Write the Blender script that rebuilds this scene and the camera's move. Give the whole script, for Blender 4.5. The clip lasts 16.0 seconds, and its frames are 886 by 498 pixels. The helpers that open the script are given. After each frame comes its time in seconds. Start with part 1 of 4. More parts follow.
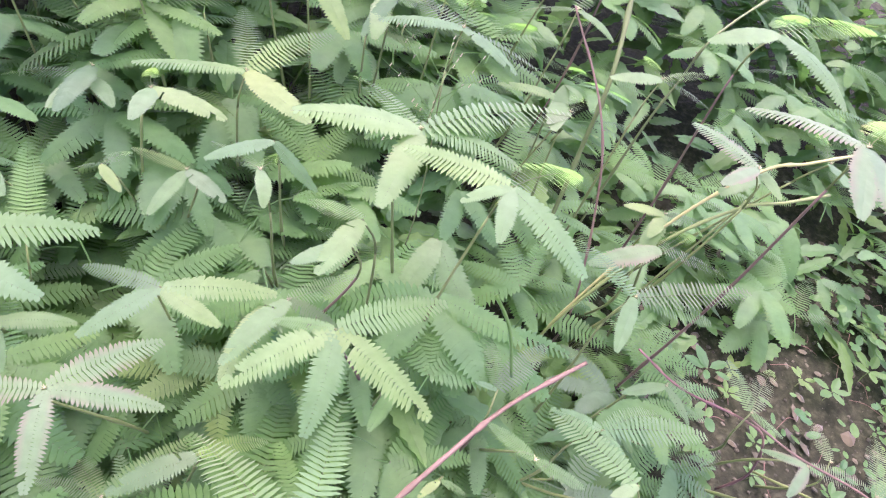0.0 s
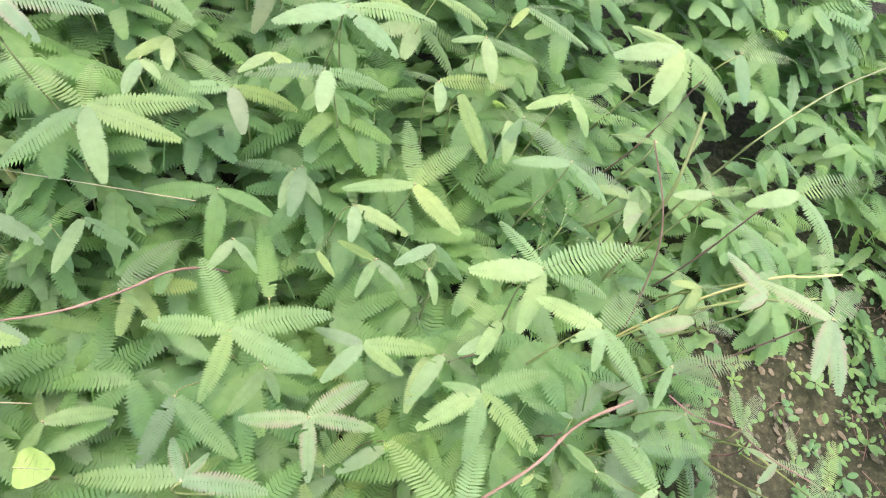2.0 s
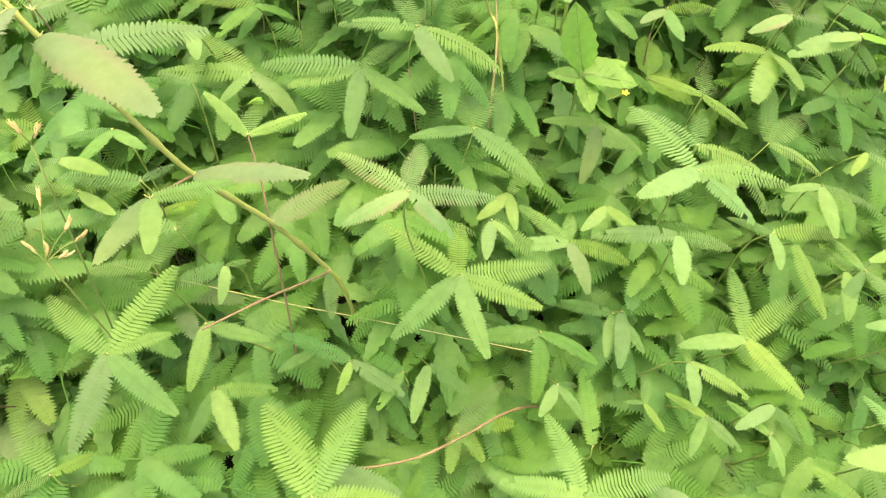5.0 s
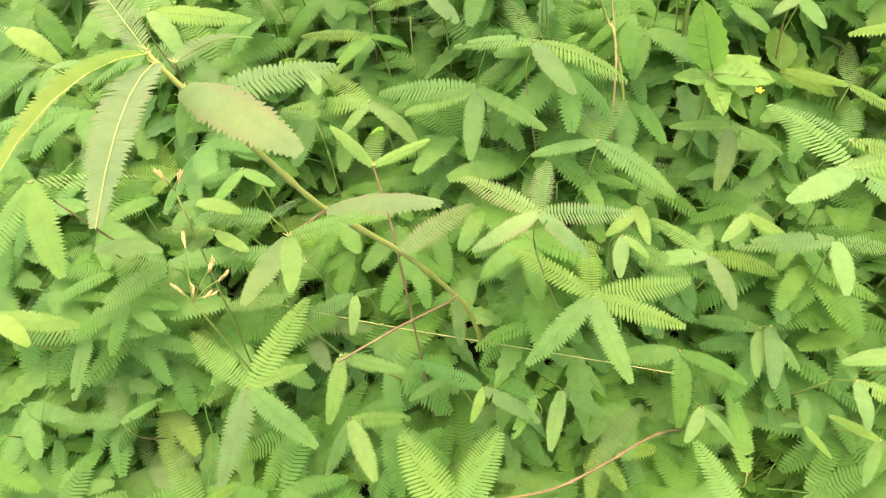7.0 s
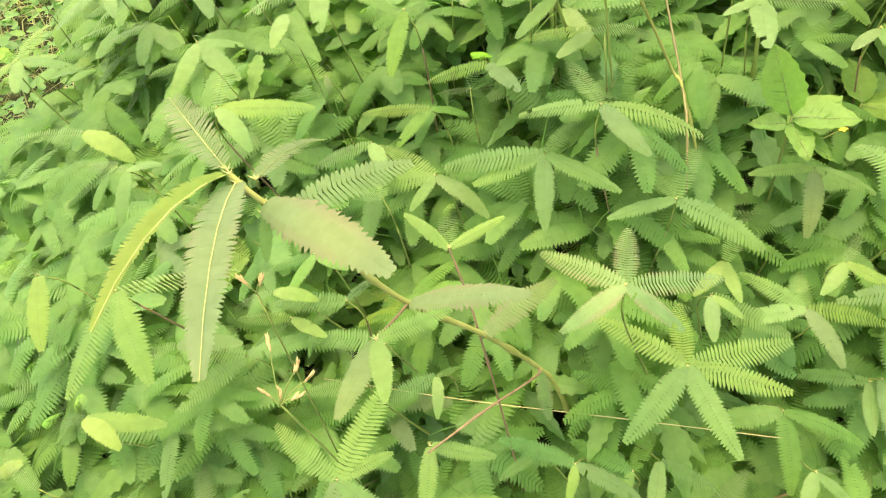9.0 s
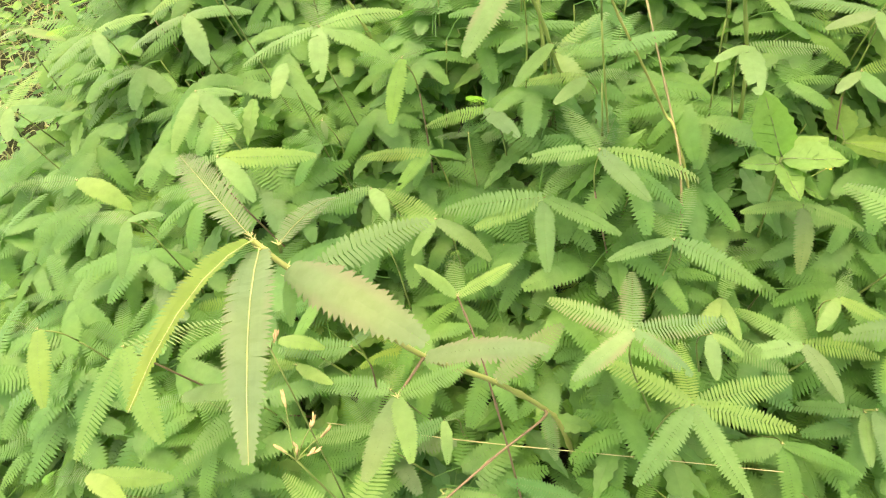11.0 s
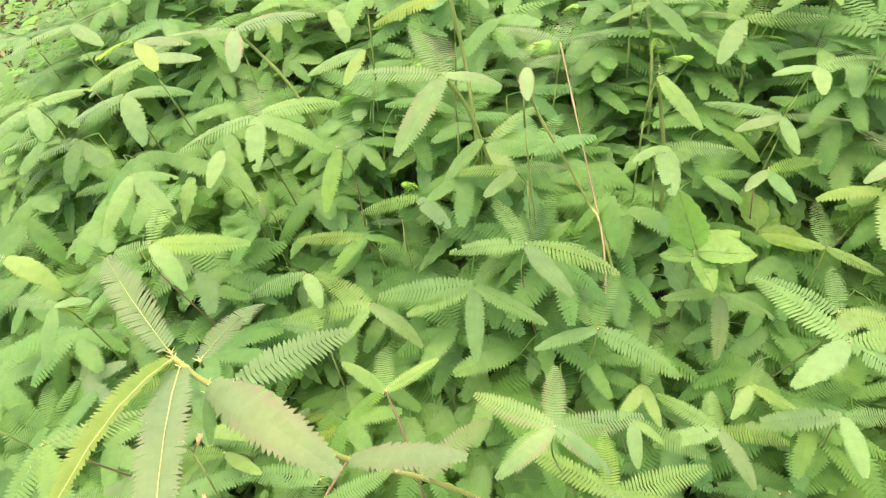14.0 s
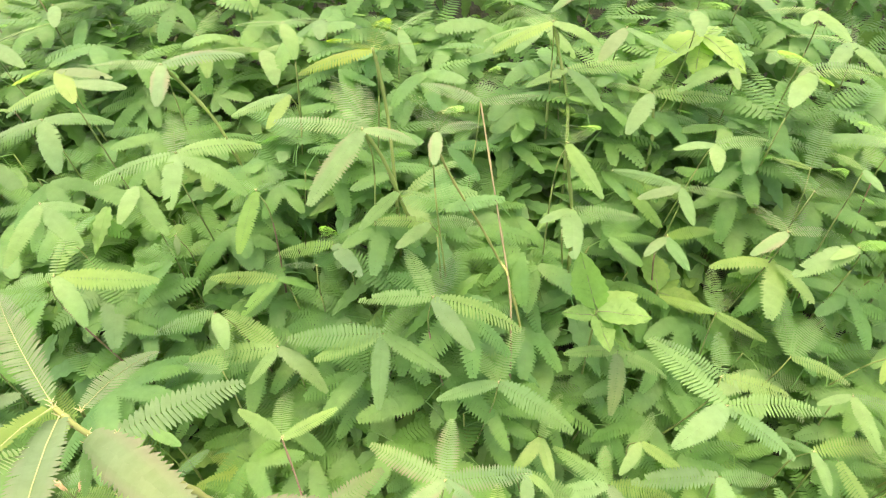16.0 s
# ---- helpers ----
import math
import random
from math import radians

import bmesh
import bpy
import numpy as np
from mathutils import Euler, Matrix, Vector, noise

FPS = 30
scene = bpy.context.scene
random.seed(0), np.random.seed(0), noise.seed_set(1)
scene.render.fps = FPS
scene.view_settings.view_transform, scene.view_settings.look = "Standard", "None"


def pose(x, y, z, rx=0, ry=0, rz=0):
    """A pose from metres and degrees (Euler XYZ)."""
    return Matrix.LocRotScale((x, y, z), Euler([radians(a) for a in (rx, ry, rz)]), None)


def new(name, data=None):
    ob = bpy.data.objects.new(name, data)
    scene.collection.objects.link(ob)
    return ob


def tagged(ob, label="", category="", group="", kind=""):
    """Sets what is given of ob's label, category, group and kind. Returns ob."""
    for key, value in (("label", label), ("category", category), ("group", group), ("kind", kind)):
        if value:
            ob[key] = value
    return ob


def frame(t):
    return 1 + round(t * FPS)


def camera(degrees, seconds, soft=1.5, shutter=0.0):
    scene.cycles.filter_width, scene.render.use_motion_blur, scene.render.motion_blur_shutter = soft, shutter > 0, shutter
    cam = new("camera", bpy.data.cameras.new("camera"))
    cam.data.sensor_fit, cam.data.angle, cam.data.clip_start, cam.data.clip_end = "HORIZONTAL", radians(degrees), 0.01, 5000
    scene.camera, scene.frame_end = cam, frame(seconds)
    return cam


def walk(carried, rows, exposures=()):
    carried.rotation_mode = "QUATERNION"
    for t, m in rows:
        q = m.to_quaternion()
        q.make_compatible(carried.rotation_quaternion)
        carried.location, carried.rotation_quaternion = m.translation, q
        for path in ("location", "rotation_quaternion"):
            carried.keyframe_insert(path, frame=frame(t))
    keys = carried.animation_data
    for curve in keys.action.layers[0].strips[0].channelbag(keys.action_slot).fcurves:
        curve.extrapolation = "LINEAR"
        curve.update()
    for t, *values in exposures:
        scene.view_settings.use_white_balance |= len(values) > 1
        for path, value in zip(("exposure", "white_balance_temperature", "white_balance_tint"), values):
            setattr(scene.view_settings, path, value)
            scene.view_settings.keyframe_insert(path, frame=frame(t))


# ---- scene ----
cam = camera(65.8, 16.0, 1.2)
METRES, EYE, TILT, LEAN, TURN = 0.8, 0.603, -46.0, -14.0, 0.0
ROWS = [
    (0.0, 0.0, 0.0, 0.0, -0.0, 0.0, -0.0),
    (0.5, -0.0238, -0.0661, 0.057, 0.94, -3.04, -0.9),
    (1.0, -0.0396, -0.1311, 0.1355, 2.3, -6.73, -1.63),
    (1.5, -0.0808, -0.212, 0.2155, 2.58, -9.96, -3.04),
    (2.0, -0.1056, -0.2647, 0.2751, 3.04, -11.81, -3.48),
    (2.5, -0.1703, -0.3041, 0.3191, 5.76, -12.72, -5.26),
    (3.0, -0.2202, -0.3047, 0.3503, 7.02, -12.26, -5.59),
    (3.5, -0.2568, -0.303, 0.383, 7.74, -11.25, -5.7),
    (4.0, -0.2893, -0.2981, 0.392, 9.45, -11.17, -5.13),
    (4.5, -0.3302, -0.2858, 0.4068, 11.47, -10.37, -4.08),
    (5.0, -0.3679, -0.2868, 0.4217, 14.5, -10.06, -2.92),
    (7.5, -0.4029, -0.2702, 0.4269, 25.03, -8.36, 3.03),
    (8.0, -0.4037, -0.2739, 0.4364, 26.92, -7.59, 5.44),
    (8.5, -0.4158, -0.2705, 0.4499, 26.93, -6.57, 5.86),
    (9.0, -0.4336, -0.2601, 0.4722, 26.5, -5.67, 6.19),
    (9.5, -0.4483, -0.2683, 0.4887, 25.82, -4.93, 7.31),
    (12.0, -0.4572, -0.2818, 0.5127, 23.4, -3.9, 7.02),
    (12.5, -0.4534, -0.2841, 0.519, 23.0, -3.45, 7.05),
    (13.0, -0.4465, -0.2773, 0.534, 22.2, -2.88, 7.07),
    (13.5, -0.4346, -0.2796, 0.55, 21.09, -1.92, 7.15),
    (14.0, -0.4228, -0.2835, 0.5604, 20.27, -1.13, 6.62),
    (14.5, -0.4009, -0.2801, 0.5668, 19.08, -0.75, 6.2),
    (15.0, -0.3873, -0.281, 0.5738, 17.58, -0.12, 5.32),
    (15.5, -0.3834, -0.2866, 0.5811, 16.96, 0.16, 4.3),
    (16.0, -0.3778, -0.293, 0.5849, 15.26, 0.85, 3.4),
]
EXPOSURES = [(0, 2.8, 6212, 83), (0.5, 2.83, 6394, 71), (1, 2.82, 6557, 70), (2.5, 2.83, 7206, 46), (3.5, 2.84, 8806, 25), (5, 2.84, 11588, 13), (9.5, 2.78, 11794, 18), (12.5, 2.78, 10146, 23), (13.5, 2.79, 9579, 25), (16, 2.81, 9167, 29)]
walk(cam, [(t, pose(0, 0, EYE, TILT, LEAN, TURN) @ pose(METRES * x, METRES * y, METRES * z, 90 + pitch, roll, yaw)) for t, x, y, z, yaw, pitch, roll in ROWS], EXPOSURES)

# ---- sky and light: bright overcast day, soft high sun ----
SUN_UP, SUN_TURN = 80.0, -30.0
world = bpy.data.worlds.new("sky")
scene.world = world
world.use_nodes = True
wn = world.node_tree
sky = wn.nodes.new("ShaderNodeTexSky")
sky.sky_type, sky.sun_disc = "NISHITA", False
sky.sun_elevation, sky.sun_rotation = radians(SUN_UP), radians(SUN_TURN)
sky.dust_density, sky.ozone_density, sky.air_density = 4.0, 0.6, 1.0
back = wn.nodes["Background"]
back.inputs["Strength"].default_value = 0.15
wn.links.new(sky.outputs["Color"], back.inputs["Color"])
lamp = bpy.data.lights.new("sun", "SUN")
lamp.energy, lamp.angle, lamp.color = 0.9, radians(100), (1.0, 0.97, 0.9)
sun = new("sun", lamp)
sun.matrix_world = pose(0, 0, 4, 90 - SUN_UP, 0, 180 - SUN_TURN)


# ---- materials ----
def nodes_of(name):
    m = bpy.data.materials.new(name)
    m.use_nodes = True
    t = m.node_tree
    t.nodes.remove(t.nodes["Principled BSDF"])
    return m, t, t.nodes["Material Output"]


def node(t, kind, **inputs):
    n = t.nodes.new(kind)
    for key, value in inputs.items():
        n.inputs[key.replace("_", " ")].default_value = value
    return n


def ramp(t, source, stops):
    r = t.nodes.new("ShaderNodeValToRGB")
    e = r.color_ramp.elements
    e[0].position, e[0].color = stops[0][0], (*stops[0][1], 1)
    e[1].position, e[1].color = stops[-1][0], (*stops[-1][1], 1)
    for at, colour in stops[1:-1]:
        e.new(at).color = (*colour, 1)
    t.links.new(source, r.inputs["Fac"])
    return r.outputs["Color"]


def mix(t, fac, a, b, kind="MIX"):
    m = t.nodes.new("ShaderNodeMix")
    m.data_type, m.blend_type = "RGBA", kind
    for socket, value in ((m.inputs[0], fac), (m.inputs[6], a), (m.inputs[7], b)):
        if isinstance(value, bpy.types.NodeSocket):
            t.links.new(value, socket)
        else:
            socket.default_value = value if isinstance(value, float) else (*value, 1)
    return m.outputs[2]


def foliage(name, low, mid, high, edge=None, thin=0.52, island=False, rough=0.46, grain=90.0, shine=0.38, sheen=0.25, odd_one=None):
    """A thin green leaf: mottled colour, soft sheen, light that comes through. edge: colour towards the tips of the leaflets; odd_one: the greyest and the yellowest feather."""
    m, t, out = nodes_of(name)
    place = t.nodes.new("ShaderNodeNewGeometry")
    if island:
        spot = node(t, "ShaderNodeTexNoise", Scale=26.0, Detail=1.0)
        t.links.new(place.outputs["Position"], spot.inputs["Vector"])
        odd = spot.outputs["Fac"] if island != "each" else place.outputs["Random Per Island"]
    else:
        odd = t.nodes.new("ShaderNodeObjectInfo").outputs["Random"]
    colour = ramp(t, odd, ((0.0, odd_one[0]), (0.10, low), (0.5, mid), (0.86, high), (1.0, odd_one[1])) if odd_one else ((0.0, low), (0.5, mid), (1.0, high)))
    n1 = node(t, "ShaderNodeTexNoise", Scale=grain, Detail=4.0, Roughness=0.6)
    n2 = node(t, "ShaderNodeTexNoise", Scale=7.0, Detail=2.0)
    t.links.new(place.outputs["Position"], n1.inputs["Vector"])
    t.links.new(place.outputs["Position"], n2.inputs["Vector"])
    fine = ramp(t, n1.outputs["Fac"], ((0.3, (0.88, 0.91, 0.86)), (0.7, (1.1, 1.08, 1.1))))
    wide = ramp(t, n2.outputs["Fac"], ((0.3, (0.82, 0.92, 1.0)), (0.72, (1.16, 1.06, 0.9))))
    colour = mix(t, 1.0, mix(t, 1.0, colour, fine, "MULTIPLY"), wide, "MULTIPLY")
    if edge:
        local = t.nodes.new("ShaderNodeTexCoord")
        split = t.nodes.new("ShaderNodeSeparateXYZ")
        t.links.new(local.outputs["Object"], split.inputs[0])
        side = t.nodes.new("ShaderNodeMath")
        side.operation = "ABSOLUTE"
        t.links.new(split.outputs["Y"], side.inputs[0])
        n3 = node(t, "ShaderNodeTexNoise", Scale=30.0, Detail=2.0)
        t.links.new(place.outputs["Position"], n3.inputs["Vector"])
        add = t.nodes.new("ShaderNodeMath")
        add.operation = "MULTIPLY_ADD"
        t.links.new(n3.outputs["Fac"], add.inputs[0])
        add.inputs[1].default_value = 0.09
        t.links.new(side.outputs[0], add.inputs[2])
        mask = ramp(t, add.outputs[0], ((0.10, (0, 0, 0)), (0.22, (0.85, 0.85, 0.85))))
        colour = mix(t, mask, colour, edge)
    p = node(t, "ShaderNodeBsdfPrincipled", Roughness=rough)
    p.inputs["Specular IOR Level"].default_value = shine
    p.inputs["Sheen Weight"].default_value, p.inputs["Sheen Roughness"].default_value = sheen, 0.45
    t.links.new(colour, p.inputs["Base Color"])
    bump = node(t, "ShaderNodeBump", Strength=0.25, Distance=0.001)
    t.links.new(n1.outputs["Fac"], bump.inputs["Height"])
    t.links.new(bump.outputs["Normal"], p.inputs["Normal"])
    tr = t.nodes.new("ShaderNodeBsdfTranslucent")
    t.links.new(mix(t, 1.0, colour, (1.52, 1.74, 0.90), "MULTIPLY"), tr.inputs["Color"])
    both = t.nodes.new("ShaderNodeMixShader")
    both.inputs[0].default_value = thin
    t.links.new(p.outputs[0], both.inputs[1])
    t.links.new(tr.outputs[0], both.inputs[2])
    t.links.new(both.outputs[0], out.inputs["Surface"])
    return m


def solid(name, stops, scale, rough, bump_depth=0.002, stretch=(1, 1, 1), island=False, spec=0.4):
    """An opaque surface: noise-driven colour and relief."""
    m, t, out = nodes_of(name)
    place = t.nodes.new("ShaderNodeNewGeometry")
    mapping = t.nodes.new("ShaderNodeMapping")
    mapping.inputs["Scale"].default_value = stretch
    t.links.new(place.outputs["Position"], mapping.inputs["Vector"])
    n1 = node(t, "ShaderNodeTexNoise", Scale=scale, Detail=8.0, Roughness=0.65)
    n2 = node(t, "ShaderNodeTexNoise", Scale=scale * 0.12, Detail=3.0)
    t.links.new(mapping.outputs[0], n1.inputs["Vector"])
    t.links.new(mapping.outputs[0], n2.inputs["Vector"])
    colour = ramp(t, n1.outputs["Fac"], stops)
    colour = mix(t, 1.0, colour, ramp(t, n2.outputs["Fac"], ((0.3, (0.7, 0.72, 0.74)), (0.7, (1.25, 1.2, 1.15)))), "MULTIPLY")
    if island:
        colour = mix(t, 1.0, colour, ramp(t, place.outputs["Random Per Island"], ((0.0, (0.55, 0.55, 0.55)), (1.0, (1.6, 1.5, 1.35)))), "MULTIPLY")
    p = node(t, "ShaderNodeBsdfPrincipled", Roughness=rough)
    p.inputs["Specular IOR Level"].default_value = spec
    t.links.new(colour, p.inputs["Base Color"])
    bump = node(t, "ShaderNodeBump", Strength=0.8, Distance=bump_depth)
    t.links.new(n1.outputs["Fac"], bump.inputs["Height"])
    t.links.new(bump.outputs["Normal"], p.inputs["Normal"])
    t.links.new(p.outputs[0], out.inputs["Surface"])
    return m


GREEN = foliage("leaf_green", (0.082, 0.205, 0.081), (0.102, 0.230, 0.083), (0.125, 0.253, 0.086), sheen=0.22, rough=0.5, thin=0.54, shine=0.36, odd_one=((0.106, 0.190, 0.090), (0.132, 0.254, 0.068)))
FRESH = foliage("leaf_fresh", (0.101, 0.234, 0.090), (0.114, 0.249, 0.087), (0.129, 0.262, 0.086), sheen=0.22, rough=0.5, thin=0.54, shine=0.36, odd_one=((0.106, 0.190, 0.090), (0.132, 0.254, 0.068)))
# shaded copy of the leaf green: darker, less red, standing in for depth shade
DEEP_SHADED = foliage("leaf_deep_shaded", (0.058, 0.192, 0.064), (0.076, 0.220, 0.064), (0.098, 0.242, 0.062), sheen=0.20, rough=0.5, thin=0.56, shine=0.34, odd_one=((0.112, 0.200, 0.100), (0.138, 0.266, 0.074)))
RUSTY = foliage("leaf_rusty", (0.108, 0.226, 0.104), (0.120, 0.238, 0.106), (0.131, 0.248, 0.110), edge=(0.190, 0.172, 0.118), sheen=0.26, rough=0.5, thin=0.54, shine=0.36)
YOUNG = foliage("leaf_young", (0.104, 0.200, 0.032), (0.114, 0.210, 0.036), (0.124, 0.214, 0.042), edge=(0.140, 0.190, 0.045), sheen=0.1)
BRONZE = foliage("leaf_bronze", (0.096, 0.176, 0.080), (0.102, 0.182, 0.084), (0.108, 0.186, 0.088), edge=(0.134, 0.136, 0.092), sheen=0.24, shine=0.25)
# darkened the same way for shade: the crowded leaves below the top ones
UNDER_SHADED = foliage("leaf_under_shaded", (0.056, 0.186, 0.062), (0.074, 0.216, 0.062), (0.098, 0.240, 0.062), island=True, sheen=0.20, rough=0.5, thin=0.56, shine=0.34)
SINGLE_SHADED = foliage("leaf_single_shaded", (0.056, 0.186, 0.062), (0.074, 0.216, 0.062), (0.098, 0.240, 0.062), island="each", sheen=0.20, rough=0.5, thin=0.56, shine=0.34)
BROAD = foliage("leaf_broad", (0.090, 0.220, 0.054), (0.104, 0.236, 0.060), (0.118, 0.250, 0.066), rough=0.55, shine=0.25, sheen=0.12, grain=160.0)
LIME = foliage("leaf_lime", (0.125, 0.275, 0.056), (0.138, 0.290, 0.060), (0.152, 0.300, 0.064), rough=0.5)
STRAW = foliage("straw", (0.26, 0.28, 0.12), (0.31, 0.33, 0.15), (0.36, 0.37, 0.18), thin=0.2, rough=0.6)
LITTER = foliage("dead_leaf", (0.044, 0.052, 0.024), (0.074, 0.080, 0.038), (0.112, 0.114, 0.060), thin=0.12, rough=0.75, island=True)
DRY = foliage("dry_grass", (0.12, 0.18, 0.07), (0.19, 0.22, 0.10), (0.27, 0.26, 0.14), thin=0.25, rough=0.6, island=True)
RIB_PALE = solid("rib_pale", ((0.3, (0.24, 0.32, 0.11)), (0.7, (0.32, 0.38, 0.15))), 60.0, 0.5, 0.0005, spec=0.2)
STEM_OLIVE = solid("stem_olive", ((0.3, (0.160, 0.215, 0.060)), (0.7, (0.235, 0.290, 0.098))), 60.0, 0.5, 0.0005, (1, 1, 0.3), spec=0.2)
RIB = solid("leaf_rib", ((0.3, (0.10, 0.18, 0.06)), (0.7, (0.15, 0.24, 0.08))), 60.0, 0.5, 0.0005, spec=0.2)
STEM_RED = solid("stem_red", ((0.3, (0.098, 0.080, 0.046)), (0.7, (0.158, 0.130, 0.078))), 60.0, 0.55, 0.0006, (1, 1, 0.3), spec=0.2)
STEM_TAN = solid("stem_tan", ((0.3, (0.092, 0.100, 0.048)), (0.7, (0.150, 0.156, 0.080))), 60.0, 0.55, 0.0006, (1, 1, 0.3), spec=0.2)
STEM_DARK = solid("stem_dark", ((0.3, (0.060, 0.112, 0.032)), (0.7, (0.096, 0.158, 0.048))), 60.0, 0.55, 0.0006, (1, 1, 0.3), spec=0.2)
STEM_GREEN = solid("stem_green", ((0.3, (0.095, 0.165, 0.044)), (0.7, (0.145, 0.225, 0.066))), 60.0, 0.5, 0.0005, (1, 1, 0.3), spec=0.2)
STEM_BROWN = solid("stem_brown", ((0.3, (0.10, 0.065, 0.045)), (0.7, (0.22, 0.15, 0.10))), 70.0, 0.7, 0.001, (1, 1, 0.3), spec=0.2)
SOIL = solid("soil", ((0.30, (0.010, 0.014, 0.006)), (0.48, (0.019, 0.027, 0.011)), (0.66, (0.046, 0.060, 0.028))), 90.0, 0.95, 0.008, spec=0.15)
STONE = solid("pebble", ((0.3, (0.030, 0.038, 0.020)), (0.7, (0.074, 0.088, 0.050))), 120.0, 0.85, 0.001, island=True)
PETAL = solid("petal_yellow", ((0.3, (0.55, 0.36, 0.03)), (0.7, (0.75, 0.52, 0.06))), 300.0, 0.6, 0.0003)
SPIKE = solid("spikelet", ((0.3, (0.30, 0.23, 0.10)), (0.7, (0.50, 0.40, 0.21))), 260.0, 0.7, 0.0006)
BUD = solid("bud_cream", ((0.3, (0.26, 0.32, 0.13)), (0.7, (0.40, 0.44, 0.20))), 260.0, 0.7, 0.0004)


# ---- mesh helpers ----
def mesh_of(name, verts, faces, material):
    me = bpy.data.meshes.new(name)
    me.from_pydata([tuple(v) for v in verts], [], [tuple(f) for f in faces])
    for m in material if isinstance(material, (list, tuple)) else (material,):
        me.materials.append(m)
    return me


def smooth(me):
    me.polygons.foreach_set("use_smooth", [True] * len(me.polygons))
    return me


def part(name, me, parent, m=None, label=""):
    ob = new(name, me)
    ob.parent = parent
    if m is not None:
        ob.matrix_basis = m
    return tagged(ob, label)


def thing(name, m, label, category, group=""):
    ob = new(name)
    ob.empty_display_size = 0.02
    ob.matrix_basis = m
    return tagged(ob, label, category, group)


def spline(points, count):
    """A smooth line through the points (Catmull-Rom)."""
    p = [np.array(q, float) for q in points]
    p = [2 * p[0] - p[1], *p, 2 * p[-1] - p[-2]]
    line = []
    for n in range(len(p) - 3):
        a, b, c, d = p[n : n + 4]
        for u in np.linspace(0, 1, count, endpoint=n == len(p) - 4):
            line.append(0.5 * (2 * b + (c - a) * u + (2 * a - 5 * b + 4 * c - d) * u * u + (3 * b - a - 3 * c + d) * u**3))
    return line


def tube(line, r0, r1, sides=6, wobble=0.0, swell=()):
    """A tapering round rod along a line; swell: indices with a thickened node."""
    verts, faces = [], []
    line = [np.array(q, float) for q in line]
    last = np.array((0.3, 0.9, 0.1))
    for n, q in enumerate(line):
        way = line[min(n + 1, len(line) - 1)] - line[max(n - 1, 0)]
        way = way / (np.linalg.norm(way) + 1e-9)
        a = last - way * (last @ way)
        a = a / (np.linalg.norm(a) + 1e-9)
        b = np.cross(way, a)
        last = a
        r = r0 + (r1 - r0) * n / (len(line) - 1)
        if n in swell:
            r *= 1.45
        for k in range(sides):
            turn = 2 * math.pi * k / sides
            rr = r * (1 + wobble * math.sin(5 * turn + 3.1 * n))
            verts.append(q + rr * (math.cos(turn) * a + math.sin(turn) * b))
    for n in range(len(line) - 1):
        for k in range(sides):
            l = (k + 1) % sides
            faces.append((n * sides + k, n * sides + l, (n + 1) * sides + l, (n + 1) * sides + k))
    faces.append(tuple(range(sides))[::-1])
    faces.append(tuple((len(line) - 1) * sides + k for k in range(sides)))
    return verts, faces


def pinna_geometry(seed, pairs=24, width=0.33, arch=0.08, comb=40.0, fold=3.0, short=0.0, plain=False, rib_up=False):
    """One feather of a leaf along x from 0 to 1: a rib under pairs of oblong leaflets that lap like shingles, arched over its chord."""
    rnd = random.Random(seed)
    verts, faces, slots = [], [], []
    side_bend = rnd.uniform(-0.03, 0.03)

    def rib(x):
        return np.array((x, side_bend * 4 * x * (1 - x), arch * 4 * x * (1 - x)))

    def outline(x):
        """Half the feather's width along its length: quick to widen, longest a third of the way up, drawn to a blunt tip."""
        return min(1.0, 0.45 + 2.1 * x) * (1.0 if x < 0.36 else 1 - 0.86 * ((x - 0.36) / 0.64) ** (3.0 if plain else 2.3))

    step = 0.95 / pairs
    for n in range(pairs):
        x = 0.035 + step * n
        along = outline(x)
        slope = arch * 4 * (1 - 2 * x)
        ahead = np.array((1, 0, slope)) / math.hypot(1, slope)
        up = np.array((-ahead[2], 0, ahead[0]))
        for side in (-1, 1):
            if rnd.random() < short:
                continue
            lean = radians(82 - 24 * x + rnd.uniform(-2, 2))
            droop = radians(fold + rnd.uniform(-2.5, 2.5))
            out = math.cos(lean) * ahead + math.sin(lean) * side * np.array((0, 1, 0)) * math.cos(droop) - math.sin(droop) * up
            out = out / np.linalg.norm(out)
            across = np.cross(out, up) * -side
            across = across / np.linalg.norm(across)
            if across[0] < 0:
                across = -across
            tilt = radians(comb + rnd.uniform(-2.5, 2.5))
            across = math.cos(tilt) * across - math.sin(tilt) * up
            length = width * 0.52 * along * rnd.uniform(0.96, 1.04)
            half = step * (0.535 if plain else 0.56)
            o = rib(x)
            b = len(verts)
            for u, w in ((-0.03, 0.78), (0.60, 0.90)) if plain else ((-0.03, 0.66), (0.42, 1.0), (0.76, 0.70)):
                mid = o + out * length * u - up * length * 0.10 * u * u
                verts += [mid - across * half * w, mid + across * half * w]
            verts.append(o + out * length - up * length * 0.11 - across * half * 0.15)
            if plain:
                faces += [(b, b + 1, b + 3, b + 2), (b + 2, b + 3, b + 4)]
                slots += [0, 0]
            else:
                faces += [(b, b + 1, b + 3, b + 2), (b + 2, b + 3, b + 5, b + 4), (b + 4, b + 5, b + 6)]
                slots += [0, 0, 0]
    v, f = tube([rib(x) for x in np.linspace(0, 0.99, 4 if plain else 6)], 0.0030 if rib_up else 0.0046, 0.0015, 3)
    v = [q + np.array((0, 0, 0.005 if rib_up else -0.006)) for q in v]
    b = len(verts)
    verts += v
    faces += [tuple(b + i for i in q) for q in f]
    slots += [1] * len(f)
    return verts, faces, slots


